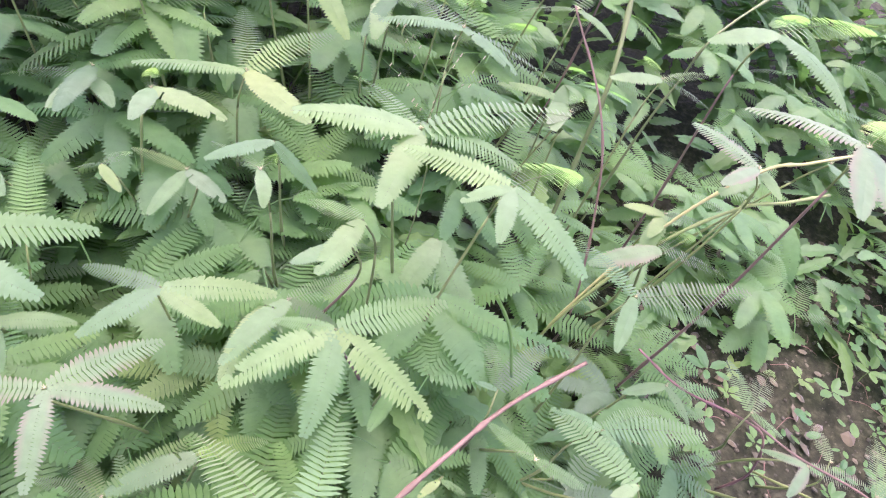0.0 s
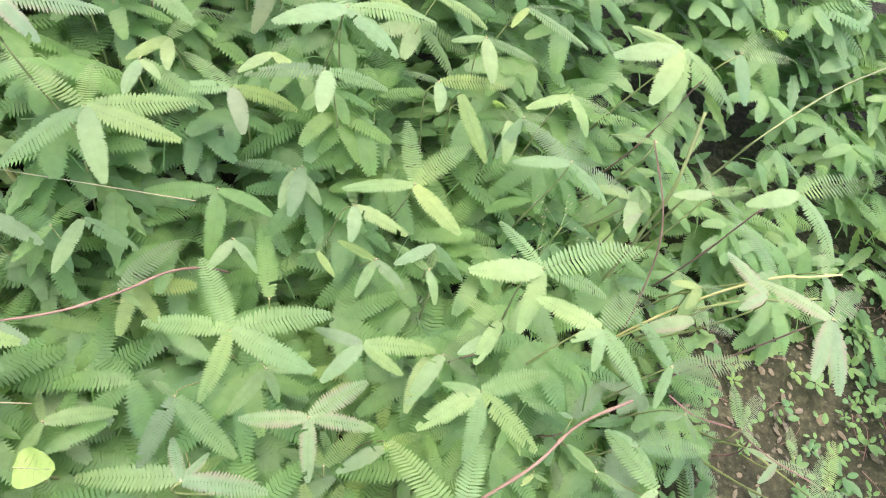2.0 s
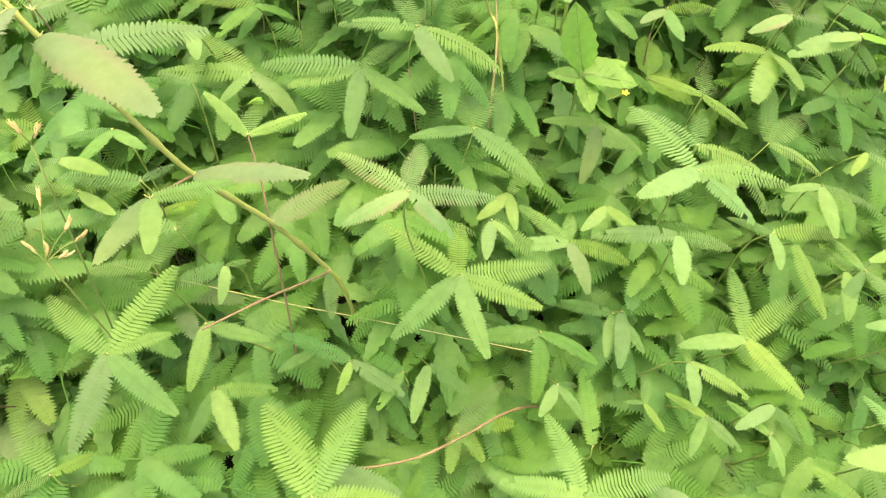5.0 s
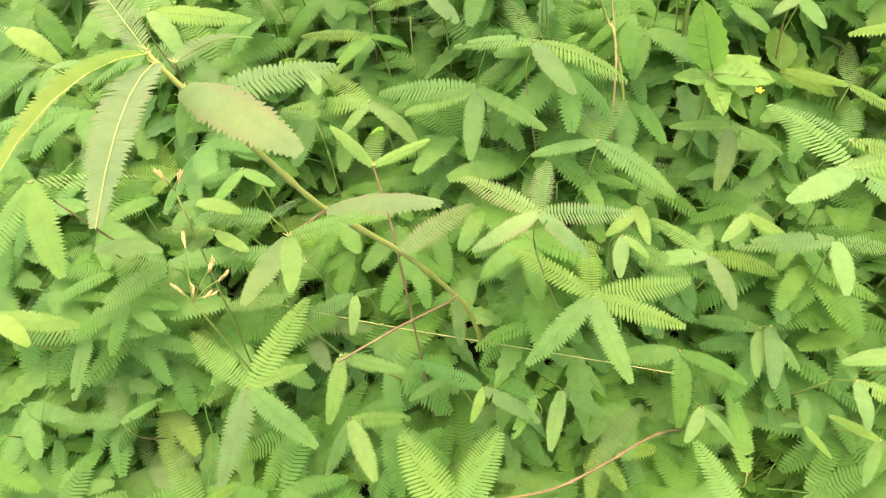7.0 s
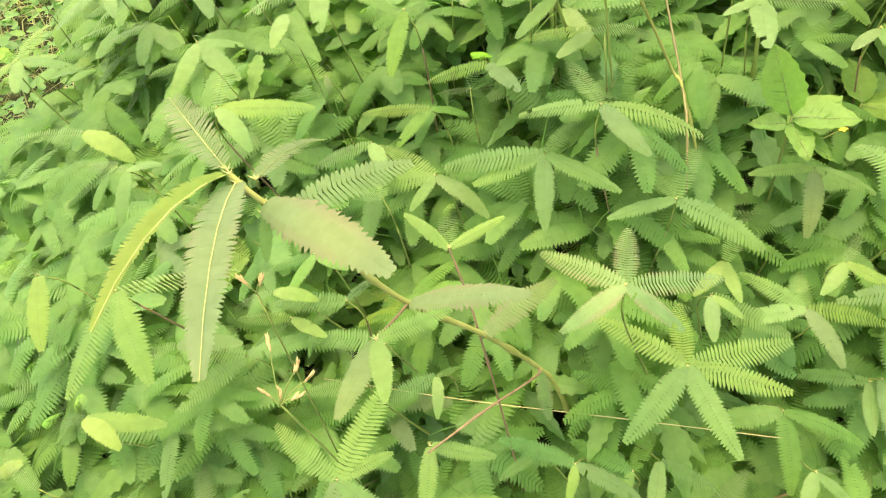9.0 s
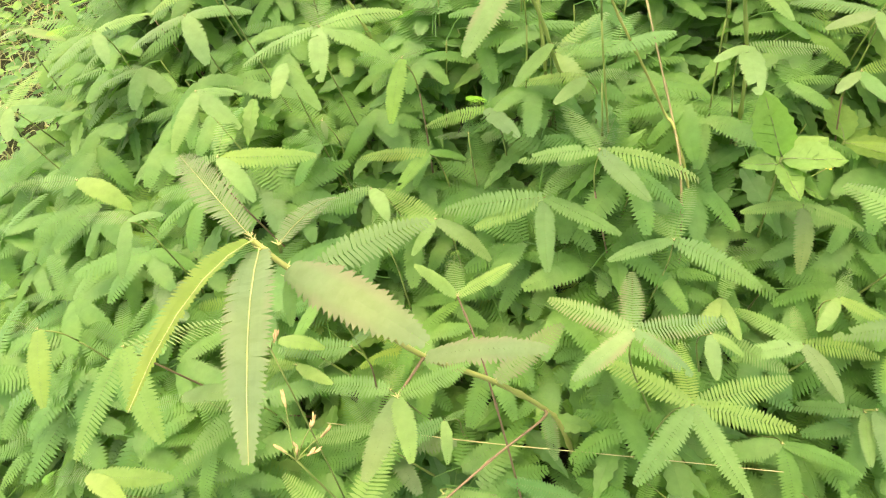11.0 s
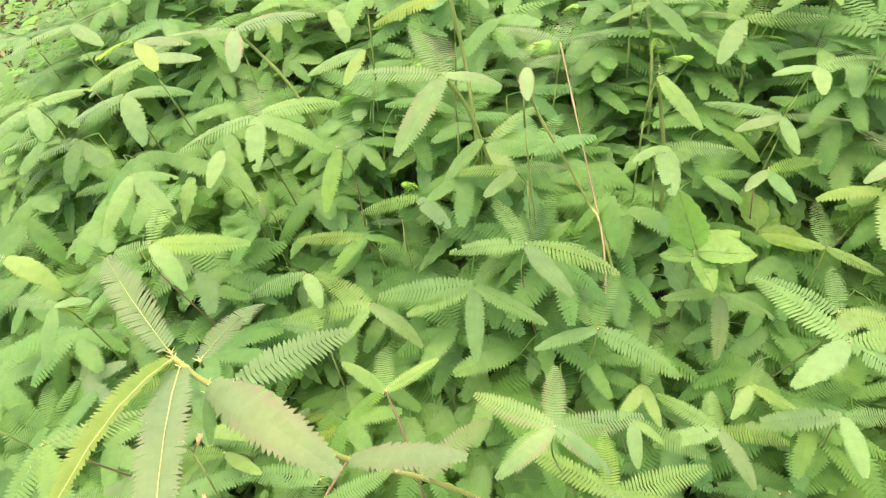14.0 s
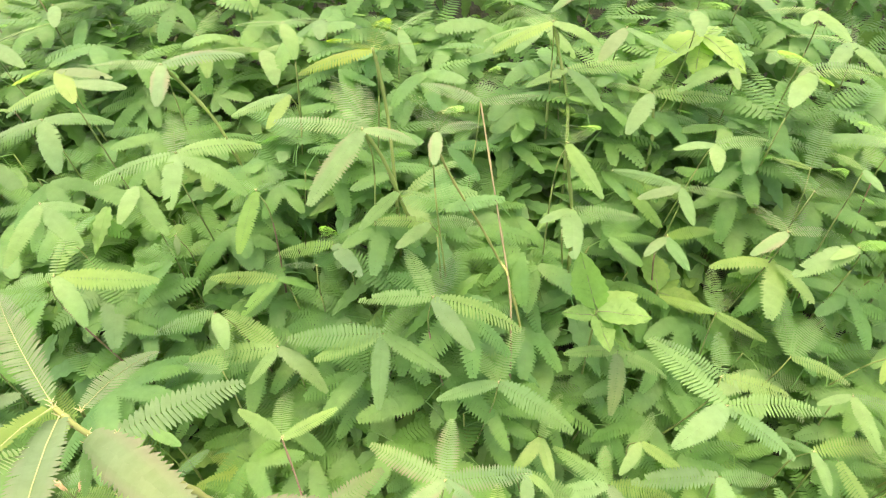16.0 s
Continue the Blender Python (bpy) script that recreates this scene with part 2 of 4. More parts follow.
def pinna_mesh(name, seed, material, **shape):
    v, f, s = pinna_geometry(seed, **shape)
    me = mesh_of(name, v, f, (material, RIB_PALE if shape.get("rib_up") else RIB))
    me.polygons.foreach_set("material_index", s)
    return me


SHAPES = [
    dict(arch=0.03, comb=23.0, width=0.30, pairs=26),
    dict(arch=0.06, comb=26.0, width=0.31, pairs=25, fold=5.0),
    dict(arch=0.04, comb=20.0, width=0.32, pairs=25),
    dict(arch=0.07, comb=24.0, width=0.30, pairs=27, fold=7.0),
    dict(arch=0.02, comb=27.0, width=0.28, pairs=28),
    dict(arch=0.05, comb=22.0, width=0.31, pairs=26, short=0.03),
]
LONG = [dict(pairs=50, arch=0.13, comb=14.0, width=0.21, fold=-26.0, rib_up=True), dict(pairs=54, arch=0.07, comb=12.0, width=0.25, fold=-14.0, rib_up=True)]
TINTS = (GREEN, FRESH, DEEP_SHADED, RUSTY, YOUNG, BRONZE)
PINNAE = [[pinna_mesh("pinna", 17 * k + 3, tint, **shape) for k, shape in enumerate(SHAPES + LONG)] for tint in TINTS]
SAY = (
    "mid-green feathery fern-like leaf shoot on a thin stem in the thicket",
    "fresh yellow-green feathery leaf shoot on a thin stem in the thicket",
    "shade-darkened green feathery leaf shoot low in the thicket",
    "feathery leaf shoot with rusty pinkish leaflet edges on a reddish stem",
    "young folded yellow-green feathery leaves at a stem tip",
    "bronze-green feathery leaf near a branch tip",
)


def aim(az, el, length, roll=0.0, wide=1.0):
    """The pose of a feather that points to the azimuth and elevation, its upper face upwards."""
    a, e = radians(az), radians(el)
    x = Vector((math.cos(a) * math.cos(e), math.sin(a) * math.cos(e), math.sin(e)))
    y = Vector((-math.sin(a), math.cos(a), 0))
    z = x.cross(y)
    turn = Matrix((x, y, z)).transposed().to_4x4()
    return turn @ Matrix.Rotation(radians(roll), 4, "X") @ Matrix.Diagonal((length, length * wide, length, 1))


def bud_mesh():
    """A tuft of tiny pale scales where the feathers meet."""
    spin, v, f = random.Random(77), [], []
    for n in range(6):
        a, e = n * 1.05 + spin.uniform(-0.3, 0.3), spin.uniform(0.3, 1.2)
        d = Vector((math.cos(a) * math.cos(e), math.sin(a) * math.cos(e), math.sin(e)))
        tv, tf = tube([d * 0.0004, d * 0.0022, d * spin.uniform(0.0035, 0.006)], 0.0006, 0.0001, 4)
        b = len(v)
        v += tv
        f += [tuple(b + i for i in q) for q in tf]
    return smooth(mesh_of("bud", v, f, BUD))


TUFT = bud_mesh()
HEADS = []
count = random.Random(5)


def leaf(x, y, z, tint, *feathers, on=None, long=False):
    """A shoot whose top leaf stands at x, y, z: the stem from the ground, the leaf stalk and its feathers (azimuth, elevation, length)."""
    if not on:
        HEADS.append((x, y, z))
    top = Vector((x, y, z))
    if on:
        stalk = part("leaf", smooth(mesh_of("leaf_stalk", *tube([(-0.003, 0.002, -0.010), (-0.001, 0.001, -0.004), (0, 0, 0)], 0.0012, 0.0009, 5), STEM_GREEN)), on, Matrix.Translation(top - on.matrix_basis.translation))
        for n, (az, el, length) in enumerate(feathers):
            if n == 0:
                part("bud", TUFT, stalk, Matrix.Diagonal((0.9, 0.9, 0.9, 1)), "small pale bud scales")
            part("pinna", PINNAE[tint][len(SHAPES) + (tint == 5) if long else (n + len(HEADS)) % len(SHAPES)], stalk, aim(az, el, length, count.uniform(-9, 9), (0.72 if long else 0.8) if length > 0.085 else 1.0))
        return on
    ob = thing("mimosa_shoot", Matrix.Translation((x, y, 0)), SAY[tint], "plant", "shoots of the thicket")
    mean = sum((math.sin(radians(f[0])) * f[2] for f in feathers), 0.0), sum((math.cos(radians(f[0])) * f[2] for f in feathers), 0.0)
    behind = Vector((-mean[1], -mean[0], 0))
    behind = behind.normalized() * 0.012 if behind.length > 0.02 else Vector((count.uniform(-0.006, 0.006), 0.012, 0))
    foot = Vector((count.uniform(-0.06, 0.06), count.uniform(0.03, 0.13), 0))
    joint = behind + Vector((foot.x * 0.06, foot.y * 0.06, z * 0.93 - 0.012))
    bend = Vector((foot.x * 0.45 + count.uniform(-0.012, 0.012), foot.y * 0.4 + behind.y, z * 0.52))
    whole = spline([foot, bend, joint, (0, 0, z)], 6)
    v, f = tube(whole[:13], 0.0015, 0.0009, 6, 0.05, (3, 7))
    part("stem", smooth(mesh_of("stem", v, f, STEM_RED if count.random() < 0.1 else STEM_GREEN)), ob)
    v, f = tube(whole[12:], 0.0009, 0.0007, 5)
    stalk = part("leaf", smooth(mesh_of("leaf_stalk", v, f, STEM_GREEN)), ob)
    if count.random() < 0.55:
        part("bud", TUFT, stalk, Matrix.Translation((0, 0, z + 0.0005)) @ Matrix.Rotation(count.uniform(0, 6.28), 4, "Z") @ Matrix.Diagonal((0.6, 0.6, 0.6, 1)), "small pale bud scales")
    for n, (az, el, length) in enumerate(feathers):
        me = PINNAE[tint][count.randrange(len(SHAPES))]
        part("pinna", me, stalk, Matrix.Translation((0, 0, z)) @ aim(az, el, length, count.uniform(-9, 9), count.uniform(0.92, 1.08)))
    return ob


# ---- ground ----
def rise(x, y):
    return 0.006 * math.sin(7 * x + 1) + 0.006 * math.sin(6 * y + 2) + 0.012 * noise.noise((x * 5, y * 5, 0)) + 0.006 * noise.noise((x * 19, y * 19, 3))


xs = np.concatenate(([-60, -20, -8, -4], np.linspace(-2.2, 1.6, 150), [4, 8, 20, 60]))
ys = np.concatenate(([-60, -20, -8, -3, -1], np.linspace(-0.3, 3.0, 130), [5, 9, 20, 60]))
gv = [(x, y, rise(x, y)) for y in ys for x in xs]
gf = [(j * len(xs) + i, j * len(xs) + i + 1, (j + 1) * len(xs) + i + 1, (j + 1) * len(xs) + i) for j in range(len(ys) - 1) for i in range(len(xs) - 1)]
tagged(new("ground", smooth(mesh_of("ground", gv, gf, SOIL))), "dark bare soil with crumbs and stones under the plants", "ground", kind="structure")

# ---- bare stems and branches that show between the leaves ----
def branch(points, r0, r1, material, label, name="stem", count=7):
    """A stem that runs down into the thicket; its lower end is carried on to the ground."""
    order = list(points) if points[-1][2] <= points[0][2] else list(points)[::-1]
    end = Vector(order[-1])
    last = (end - Vector(order[-2])).normalized()
    flat = Vector((last.x, last.y, 0))
    low = end + flat * min(0.10, end.z * 0.5)
    order = order + [end + flat * min(0.05, end.z * 0.3) - Vector((0, 0, end.z * 0.22)), low - Vector((0, 0, end.z * 0.65)), Vector((low.x, low.y + 0.01, 0))]
    low = Vector((low.x, low.y + 0.01, 0))
    ob = thing("bare_stem", Matrix.Translation(low), label, "stem")
    line = [Vector(q) - low for q in spline(order, count)]
    v, f = tube(line, r1, r0, 7, 0.04, tuple(range(3, len(line), 7)))
    part("stalk", smooth(mesh_of("stalk", v, f, material)), ob)
    spin = random.Random(int(1000 * abs(low.x)))
    for n in range(5, len(line) - 12, 4):
        way = (line[n + 1] - line[n]).normalized()
        side = way.orthogonal().normalized()
        side.rotate(Matrix.Rotation(spin.uniform(0, 6.28), 3, way))
        v, f = tube([line[n], line[n] + side * 0.0035 - way * 0.001], 0.0006, 0.0001, 4)
        part("prickle", mesh_of("prickle", v, f, STEM_BROWN), ob)
    return ob


MAIN = branch([(-0.664, 0.348, 0.652), (-0.647, 0.343, 0.634), (-0.617, 0.349, 0.575), (-0.587, 0.355, 0.515), (-0.547, 0.380, 0.434), (-0.514, 0.412, 0.320)], 0.0028, 0.0017, STEM_OLIVE, "long olive-green branch with prickles and young leaves at its tip")
line = [Vector(q) - MAIN.matrix_basis.translation for q in spline([(-0.581, 0.292, 0.388), (-0.547, 0.343, 0.367), (-0.513, 0.394, 0.339), (-0.514, 0.412, 0.320)], 7)]
part("side_twig", smooth(mesh_of("side_twig", *tube(line, 0.0010, 0.0014, 6, 0.04, (6,)), STEM_RED)), MAIN, None, "thin tan-pink side twig")
line = [Vector(q) - MAIN.matrix_basis.translation for q in spline([(-0.589, 0.308, 0.547), (-0.588, 0.331, 0.531), (-0.587, 0.355, 0.515)], 5)]
part("side_twig", smooth(mesh_of("side_twig", *tube(line, 0.0009, 0.0012, 6), STEM_RED)), MAIN, None, "thin tan-pink side twig")
YOUNG_STEM = branch([(-0.584, 0.437, 0.470), (-0.569, 0.416, 0.437), (-0.558, 0.396, 0.403)], 0.0012, 0.0008, STEM_RED, "thin pinkish stem with a young leaf at its tip")

# ---- the leaves that stand out at the top of the thicket ----
leaf(-0.48, 0.641, 0.654, 3, (117, -8, 0.078), (77, -13, 0.066), (-85, -3, 0.042), (38, -13, 0.054))
leaf(-0.385, 0.412, 0.366, 0, (-122, -8, 0.089), (-61, 1, 0.089), (-5, -7, 0.087), (157, 1, 0.092), (98, -6, 0.067), (25, -5, 0.096))
leaf(-0.671, 0.271, 0.333, 1, (153, -2, 0.09), (81, -4, 0.107), (-24, -7, 0.087), (-86, -9, 0.088), (40, -8, 0.056))
leaf(-0.282, 0.444, 0.232, 2, (-84, -15, 0.081), (-160, 4, 0.076), (-24, 10, 0.074))
leaf(-0.187, 0.497, 0.392, 1, (-88, 6, 0.061), (12, -18, 0.067), (-176, -19, 0.085))
leaf(-0.462, 0.2, 0.313, 1, (134, -6, 0.101), (78, -5, 0.097), (10, -10, 0.088), (-63, -7, 0.064))
leaf(-0.225, 0.267, 0.275, 1, (123, -3, 0.084), (26, -12, 0.102), (-17, -4, 0.087), (-101, -18, 0.071), (-177, -8, 0.081))
leaf(0.048, 0.349, 0.353, 1, (-161, 10, 0.084), (135, -1, 0.065), (-12, -5, 0.07), (-107, -8, 0.072), (21, 3, 0.115), (31, -7, 0.081))
leaf(0.097, 0.288, 0.371, 1, (161, -3, 0.066), (-51, -10, 0.067), (47, -20, 0.102), (-101, -9, 0.042), (-150, -6, 0.034))
leaf(-0.099, 0.299, 0.222, 0, (-126, 2, 0.062), (-33, 6, 0.055), (2, 5, 0.078), (172, 1, 0.053))
leaf(-0.441, 0.424, 0.461, 3, (161, -1, 0.075), (-131, 2, 0.067), (-33, -10, 0.056), (20, -12, 0.081), (92, -11, 0.068))
leaf(0.078, 0.486, 0.355, 0, (-165, 0, 0.069), (-46, -5, 0.061), (134, -6, 0.076), (4, -21, 0.097), (76, -5, 0.086))
leaf(0.178, 0.613, 0.433, 1, (-160, -6, 0.086), (-97, -19, 0.079), (-45, -11, 0.091), (153, -9, 0.062), (-115, -11, 0.09))
leaf(-0.28, 0.503, 0.331, 1, (-160, -2, 0.07), (-67, 2, 0.065), (-1, -10, 0.071), (147, -5, 0.071), (91, -13, 0.053))
leaf(-0.181, 0.558, 0.42, 1, (-135, 9, 0.089), (-39, -4, 0.075), (2, 2, 0.091), (132, -5, 0.106))
leaf(-0.077, 0.459, 0.295, 1, (-157, 6, 0.082), (-45, 3, 0.079), (103, 4, 0.086), (48, 5, 0.089))
leaf(-0.135, 0.418, 0.292, 0, (-88, 11, 0.053), (-25, 5, 0.065), (104, -15, 0.044))
leaf(-0.564, 0.705, 0.6, 3, (174, -5, 0.098), (-110, -15, 0.1), (122, 2, 0.099), (-10, -5, 0.059), (104, -1, 0.092))
leaf(-0.254, 0.922, 0.53, 0, (155, -10, 0.073), (8, -4, 0.099), (-113, -9, 0.081))
leaf(-0.218, 0.801, 0.486, 0, (-154, -2, 0.058), (8, -10, 0.081), (160, -5, 0.085), (-82, -4, 0.059))
leaf(-0.404, 0.565, 0.4, 0, (-153, 0, 0.069), (-22, -16, 0.093), (125, -6, 0.069), (75, -4, 0.085))
leaf(-0.271, 0.655, 0.357, 0, (-169, -3, 0.064), (-95, -19, 0.078), (-24, -7, 0.062), (112, -13, 0.045))
leaf(-0.164, 0.701, 0.389, 0, (162, -5, 0.066), (-25, -9, 0.063), (85, -6, 0.083), (53, -13, 0.064))
leaf(-0.46, 0.854, 0.542, 3, (156, -4, 0.086), (31, -9, 0.086), (80, -3, 0.091))
leaf(-0.478, 0.602, 0.48, 0, (-176, -10, 0.079), (-47, -8, 0.071), (-5, -17, 0.098), (121, -3, 0.078), (80, -14, 0.092))
leaf(-0.53, 0.592, 0.423, 0, (-154, -12, 0.079), (-82, -11, 0.085), (-27, -3, 0.088), (-174, -9, 0.108), (60, -8, 0.079))
leaf(-0.643, 0.575, 0.399, 0, (-162, -1, 0.096), (-109, -5, 0.05), (-33, -8, 0.079), (151, -4, 0.092))
leaf(-0.665, 0.654, 0.418, 2, (-177, -6, 0.083), (-117, -10, 0.059), (-11, -1, 0.047))
leaf(-0.772, 0.706, 0.544, 1, (-150, -10, 0.092), (-73, -8, 0.08), (-19, -15, 0.094), (117, -3, 0.091), (25, -7, 0.092))
leaf(-0.847, 0.558, 0.499, 1, (-41, -6, 0.076), (13, -9, 0.1), (-164, -12, 0.051), (97, -2, 0.097))
leaf(-0.901, 0.638, 0.514, 0, (-86, -7, 0.084), (-32, -10, 0.078), (9, -10, 0.051))
leaf(-0.36, 0.752, 0.571, 0, (-60, -11, 0.077), (89, -7, 0.083), (56, -13, 0.069))
leaf(-0.384, 0.955, 0.596, 0, (-143, -10, 0.089), (-31, -7, 0.071), (143, -6, 0.085))
leaf(-0.09, 0.652, 0.387, 1, (-19, -9, 0.067), (85, -4, 0.088), (52, -5, 0.09))
leaf(-0.182, 0.591, 0.42, 0, (137, -15, 0.09), (-4, -9, 0.071), (82, -10, 0.071))
leaf(-0.575, 0.813, 0.624, 4, (152, -11, 0.07), (-150, -9, 0.085), (44, -12, 0.065), (89, -5, 0.083))
leaf(-0.845, 0.845, 0.56, 3, (-73, -9, 0.073), (29, -5, 0.102), (-173, -3, 0.094))
leaf(-0.1, 0.764, 0.467, 3, (-140, -4, 0.061), (12, -9, 0.074), (115, -11, 0.069), (65, -2, 0.09))
leaf(0.296, 0.456, 0.421, 1, (-157, -6, 0.067), (-68, -8, 0.08), (47, -3, 0.07), (19, 3, 0.101))
leaf(0.288, 0.307, 0.431, 3, (151, -9, 0.07), (-116, -5, 0.068), (45, -8, 0.077), (-94, -7, 0.07))
leaf(0.22, 0.309, 0.278, 0, (-114, -7, 0.052), (-4, -9, 0.066), (14, 0, 0.104), (116, -10, 0.069))
leaf(-0.139, 0.214, 0.222, 3, (-171, -3, 0.067), (-80, -8, 0.061), (0, -6, 0.067), (43, -7, 0.073))
leaf(0.017, 0.251, 0.268, 1, (-98, -13, 0.069), (-37, -8, 0.08), (23, 4, 0.076), (-143, -7, 0.075), (174, -8, 0.039))
leaf(0.171, 0.527, 0.372, 0, (158, -25, 0.051), (64, 5, 0.079), (-46, -9, 0.042))
leaf(0.152, 0.202, 0.23, 0, (136, -11, 0.039), (-19, -10, 0.038))
leaf(0.213, 0.242, 0.21, 1, (158, -6, 0.039), (24, -10, 0.065), (6, -4, 0.09), (-63, -6, 0.043))
leaf(-0.203, 0.341, 0.2, 2, (108, 14, 0.086))
leaf(-0.189, 0.258, 0.214, 0, (-120, -12, 0.057), (-58, -7, 0.037), (7, 3, 0.051))
leaf(0.096, 0.413, 0.199, 0, (-67, -10, 0.1), (-116, -8, 0.08))
leaf(-0.868, 0.296, 0.304, 0, (-172, 0, 0.113), (-75, -7, 0.069), (18, -6, 0.082))
leaf(-0.797, 0.368, 0.349, 0, (180, -5, 0.086), (-132, -11, 0.087), (29, -8, 0.086))
leaf(-0.583, 0.301, 0.379, 0, (-83, -8, 0.059), (4, -10, 0.056))
leaf(0.227, 0.593, 0.46, 0, (16, -5, 0.081), (-89, -10, 0.066), (41, -1, 0.092))
leaf(-0.029, 0.618, 0.376, 0, (-80, -3, 0.066), (-3, -10, 0.067), (-161, -7, 0.041))
leaf(0.012, 0.659, 0.398, 0, (-118, -9, 0.038), (-23, -6, 0.084), (31, -12, 0.068))
leaf(-0.391, 0.195, 0.138, 0, (-106, -9, 0.052), (18, -3, 0.069), (117, -11, 0.038))
leaf(-0.232, 0.132, 0.269, 3, (117, -16, 0.043), (59, -8, 0.031), (1, -8, 0.073))
leaf(-0.16, 0.959, 0.559, 0, (-144, -11, 0.086), (-91, -3, 0.055), (102, -15, 0.068))
leaf(-0.678, 0.814, 0.556, 0, (-98, -7, 0.06), (-143, -6, 0.071))
leaf(-0.806, 0.701, 0.417, 2, (153, 3, 0.1), (-64, -4, 0.032))
leaf(-0.06, 0.979, 0.551, 0, (127, -10, 0.071), (-115, -8, 0.078), (2, -5, 0.089), (-78, -2, 0.039))
leaf(-0.358, 0.94, 0.543, 0, (-144, -7, 0.064), (21, -3, 0.097), (-57, -10, 0.08))
leaf(-0.071, 0.842, 0.499, 0, (70, 7, 0.114), (147, -10, 0.041))
leaf(-0.98, 0.778, 0.512, 0, (-53, -11, 0.092), (-140, -9, 0.077), (15, -8, 0.083))
leaf(-1.077, 0.582, 0.426, 1, (-19, -9, 0.089), (-171, -2, 0.096))
leaf(-0.818, 0.23, 0.258, 0, (128, -10, 0.076), (-171, -8, 0.074), (54, -10, 0.045))
leaf(-1.018, 0.218, 0.266, 0, (163, -8, 0.081))
leaf(0.282, 0.365, 0.365, 3, (133, 0, 0.057), (-146, -3, 0.042))
leaf(0.365, 0.293, 0.182, 0, (84, -11, 0.064), (49, -9, 0.077), (-30, -11, 0.033))
leaf(0.436, 0.273, 0.144, 3, (160, -7, 0.04), (-136, -4, 0.042), (-5, -10, 0.072))
leaf(0.273, 0.287, 0.21, 0, (-66, -8, 0.033), (-165, -5, 0.039), (18, -15, 0.045))
leaf(0.471, 0.286, 0.134, 0, (75, -14, 0.052))
leaf(0.508, 0.252, 0.135, 0, (62, -7, 0.081))
leaf(-0.85, 0.348, 0.489, 1, (-50, -18, 0.091), (-98, -17, 0.096), (65, -43, 0.131))
leaf(-0.664, 0.348, 0.652, 4, (-94, 10, 0.122), on=MAIN, long=True)
leaf(-0.66, 0.345, 0.648, 5, (-65, 15, 0.156), on=MAIN, long=True)
leaf(-0.667, 0.351, 0.652, 5, (139, -14, 0.153), on=MAIN, long=True)
leaf(-0.652, 0.352, 0.644, 5, (86, -29, 0.083), on=MAIN, long=True)
leaf(-0.647, 0.343, 0.634, 5, (-28, 12, 0.12), on=MAIN)
leaf(-0.637, 0.351, 0.622, 1, (44, -12, 0.085), on=MAIN)
leaf(-0.647, 0.339, 0.629, 1, (-75, -25, 0.03), on=MAIN)
leaf(-0.587, 0.355, 0.515, 5, (-2, 21, 0.099), on=MAIN)
leaf(-0.547, 0.38, 0.434, 5, (48, 5, 0.077), on=MAIN)
leaf(-0.512, 0.408, 0.322, 3, (-70, -48, 0.052), on=MAIN)
leaf(-0.589, 0.308, 0.547, 1, (-93, 11, 0.062), (-64, 12, 0.052), (40, -10, 0.055), on=MAIN)
leaf(-0.584, 0.437, 0.47, 1, (-176, 56, 0.053), (104, -18, 0.069), (38, 7, 0.054), on=YOUNG_STEM)
leaf(-0.199, 0.48, 0.256, 2, (-90, 6, 0.075), (23, 5, 0.083))
leaf(0.027, 0.542, 0.346, 0, (-116, -22, 0.058), (124, -10, 0.053), (24, -14, 0.053))
leaf(-0.472, 0.238, 0.243, 1, (76, -9, 0.091), (-4, 6, 0.084), (-76, -17, 0.099), (142, -9, 0.098))
leaf(-0.348, 0.317, 0.208, 0, (62, -7, 0.086), (-22, -21, 0.028))
leaf(-0.472, 0.346, 0.261, 2, (173, 5, 0.078), (-94, 7, 0.04), (-20, 1, 0.067))
leaf(-0.395, 0.37, 0.242, 0, (-91, 6, 0.069), (-12, -23, 0.062))
leaf(-0.877, 0.75, 0.434, 0, (-31, -18, 0.069))
leaf(-0.386, 0.904, 0.623, 0, (-155, -22, 0.078), (-39, -2, 0.069))
leaf(0.136, 0.26, 0.214, 0, (92, -9, 0.054), (49, -8, 0.071), (167, 2, 0.018))
leaf(-0.924, 0.272, 0.365, 0, (9, -7, 0.085), (146, -28, 0.064), (-20, 6, 0.065), (-178, -23, 0.076))
leaf(-0.937, 0.495, 0.469, 0, (-74, -14, 0.065), (176, -5, 0.067), (6, 8, 0.045))
leaf(-0.994, 0.38, 0.438, 0, (-61, -12, 0.083), (167, -15, 0.085))
leaf(-0.849, 0.351, 0.387, 0, (8, 2, 0.071), (-167, -23, 0.066))
leaf(-0.767, 0.415, 0.399, 0, (-4, 0, 0.051), (-164, -22, 0.052))
leaf(-0.659, 0.399, 0.352, 0, (-177, -1, 0.082), (112, -28, 0.051))
leaf(-0.682, 0.526, 0.417, 0, (107, -7, 0.071), (170, -11, 0.05))
leaf(-0.598, 0.672, 0.466, 2, (120, -26, 0.072), (-174, -17, 0.073), (-49, 6, 0.065))
leaf(-0.531, 0.706, 0.522, 0, (22, -24, 0.049), (-120, -9, 0.064))
leaf(-0.684, 0.692, 0.515, 2, (65, -25, 0.056), (-90, -21, 0.076), (154, -18, 0.077))
leaf(-0.8, 0.661, 0.533, 0, (-85, 6, 0.015), (-42, -21, 0.069), (-77, 6, 0.065))
leaf(-0.616, 0.655, 0.446, 2, (167, -22, 0.049), (92, -6, 0.07), (57, -13, 0.051))
leaf(-0.71, 0.586, 0.43, 0, (-166, -20, 0.077), (-56, 7, 0.058), (153, -24, 0.059))
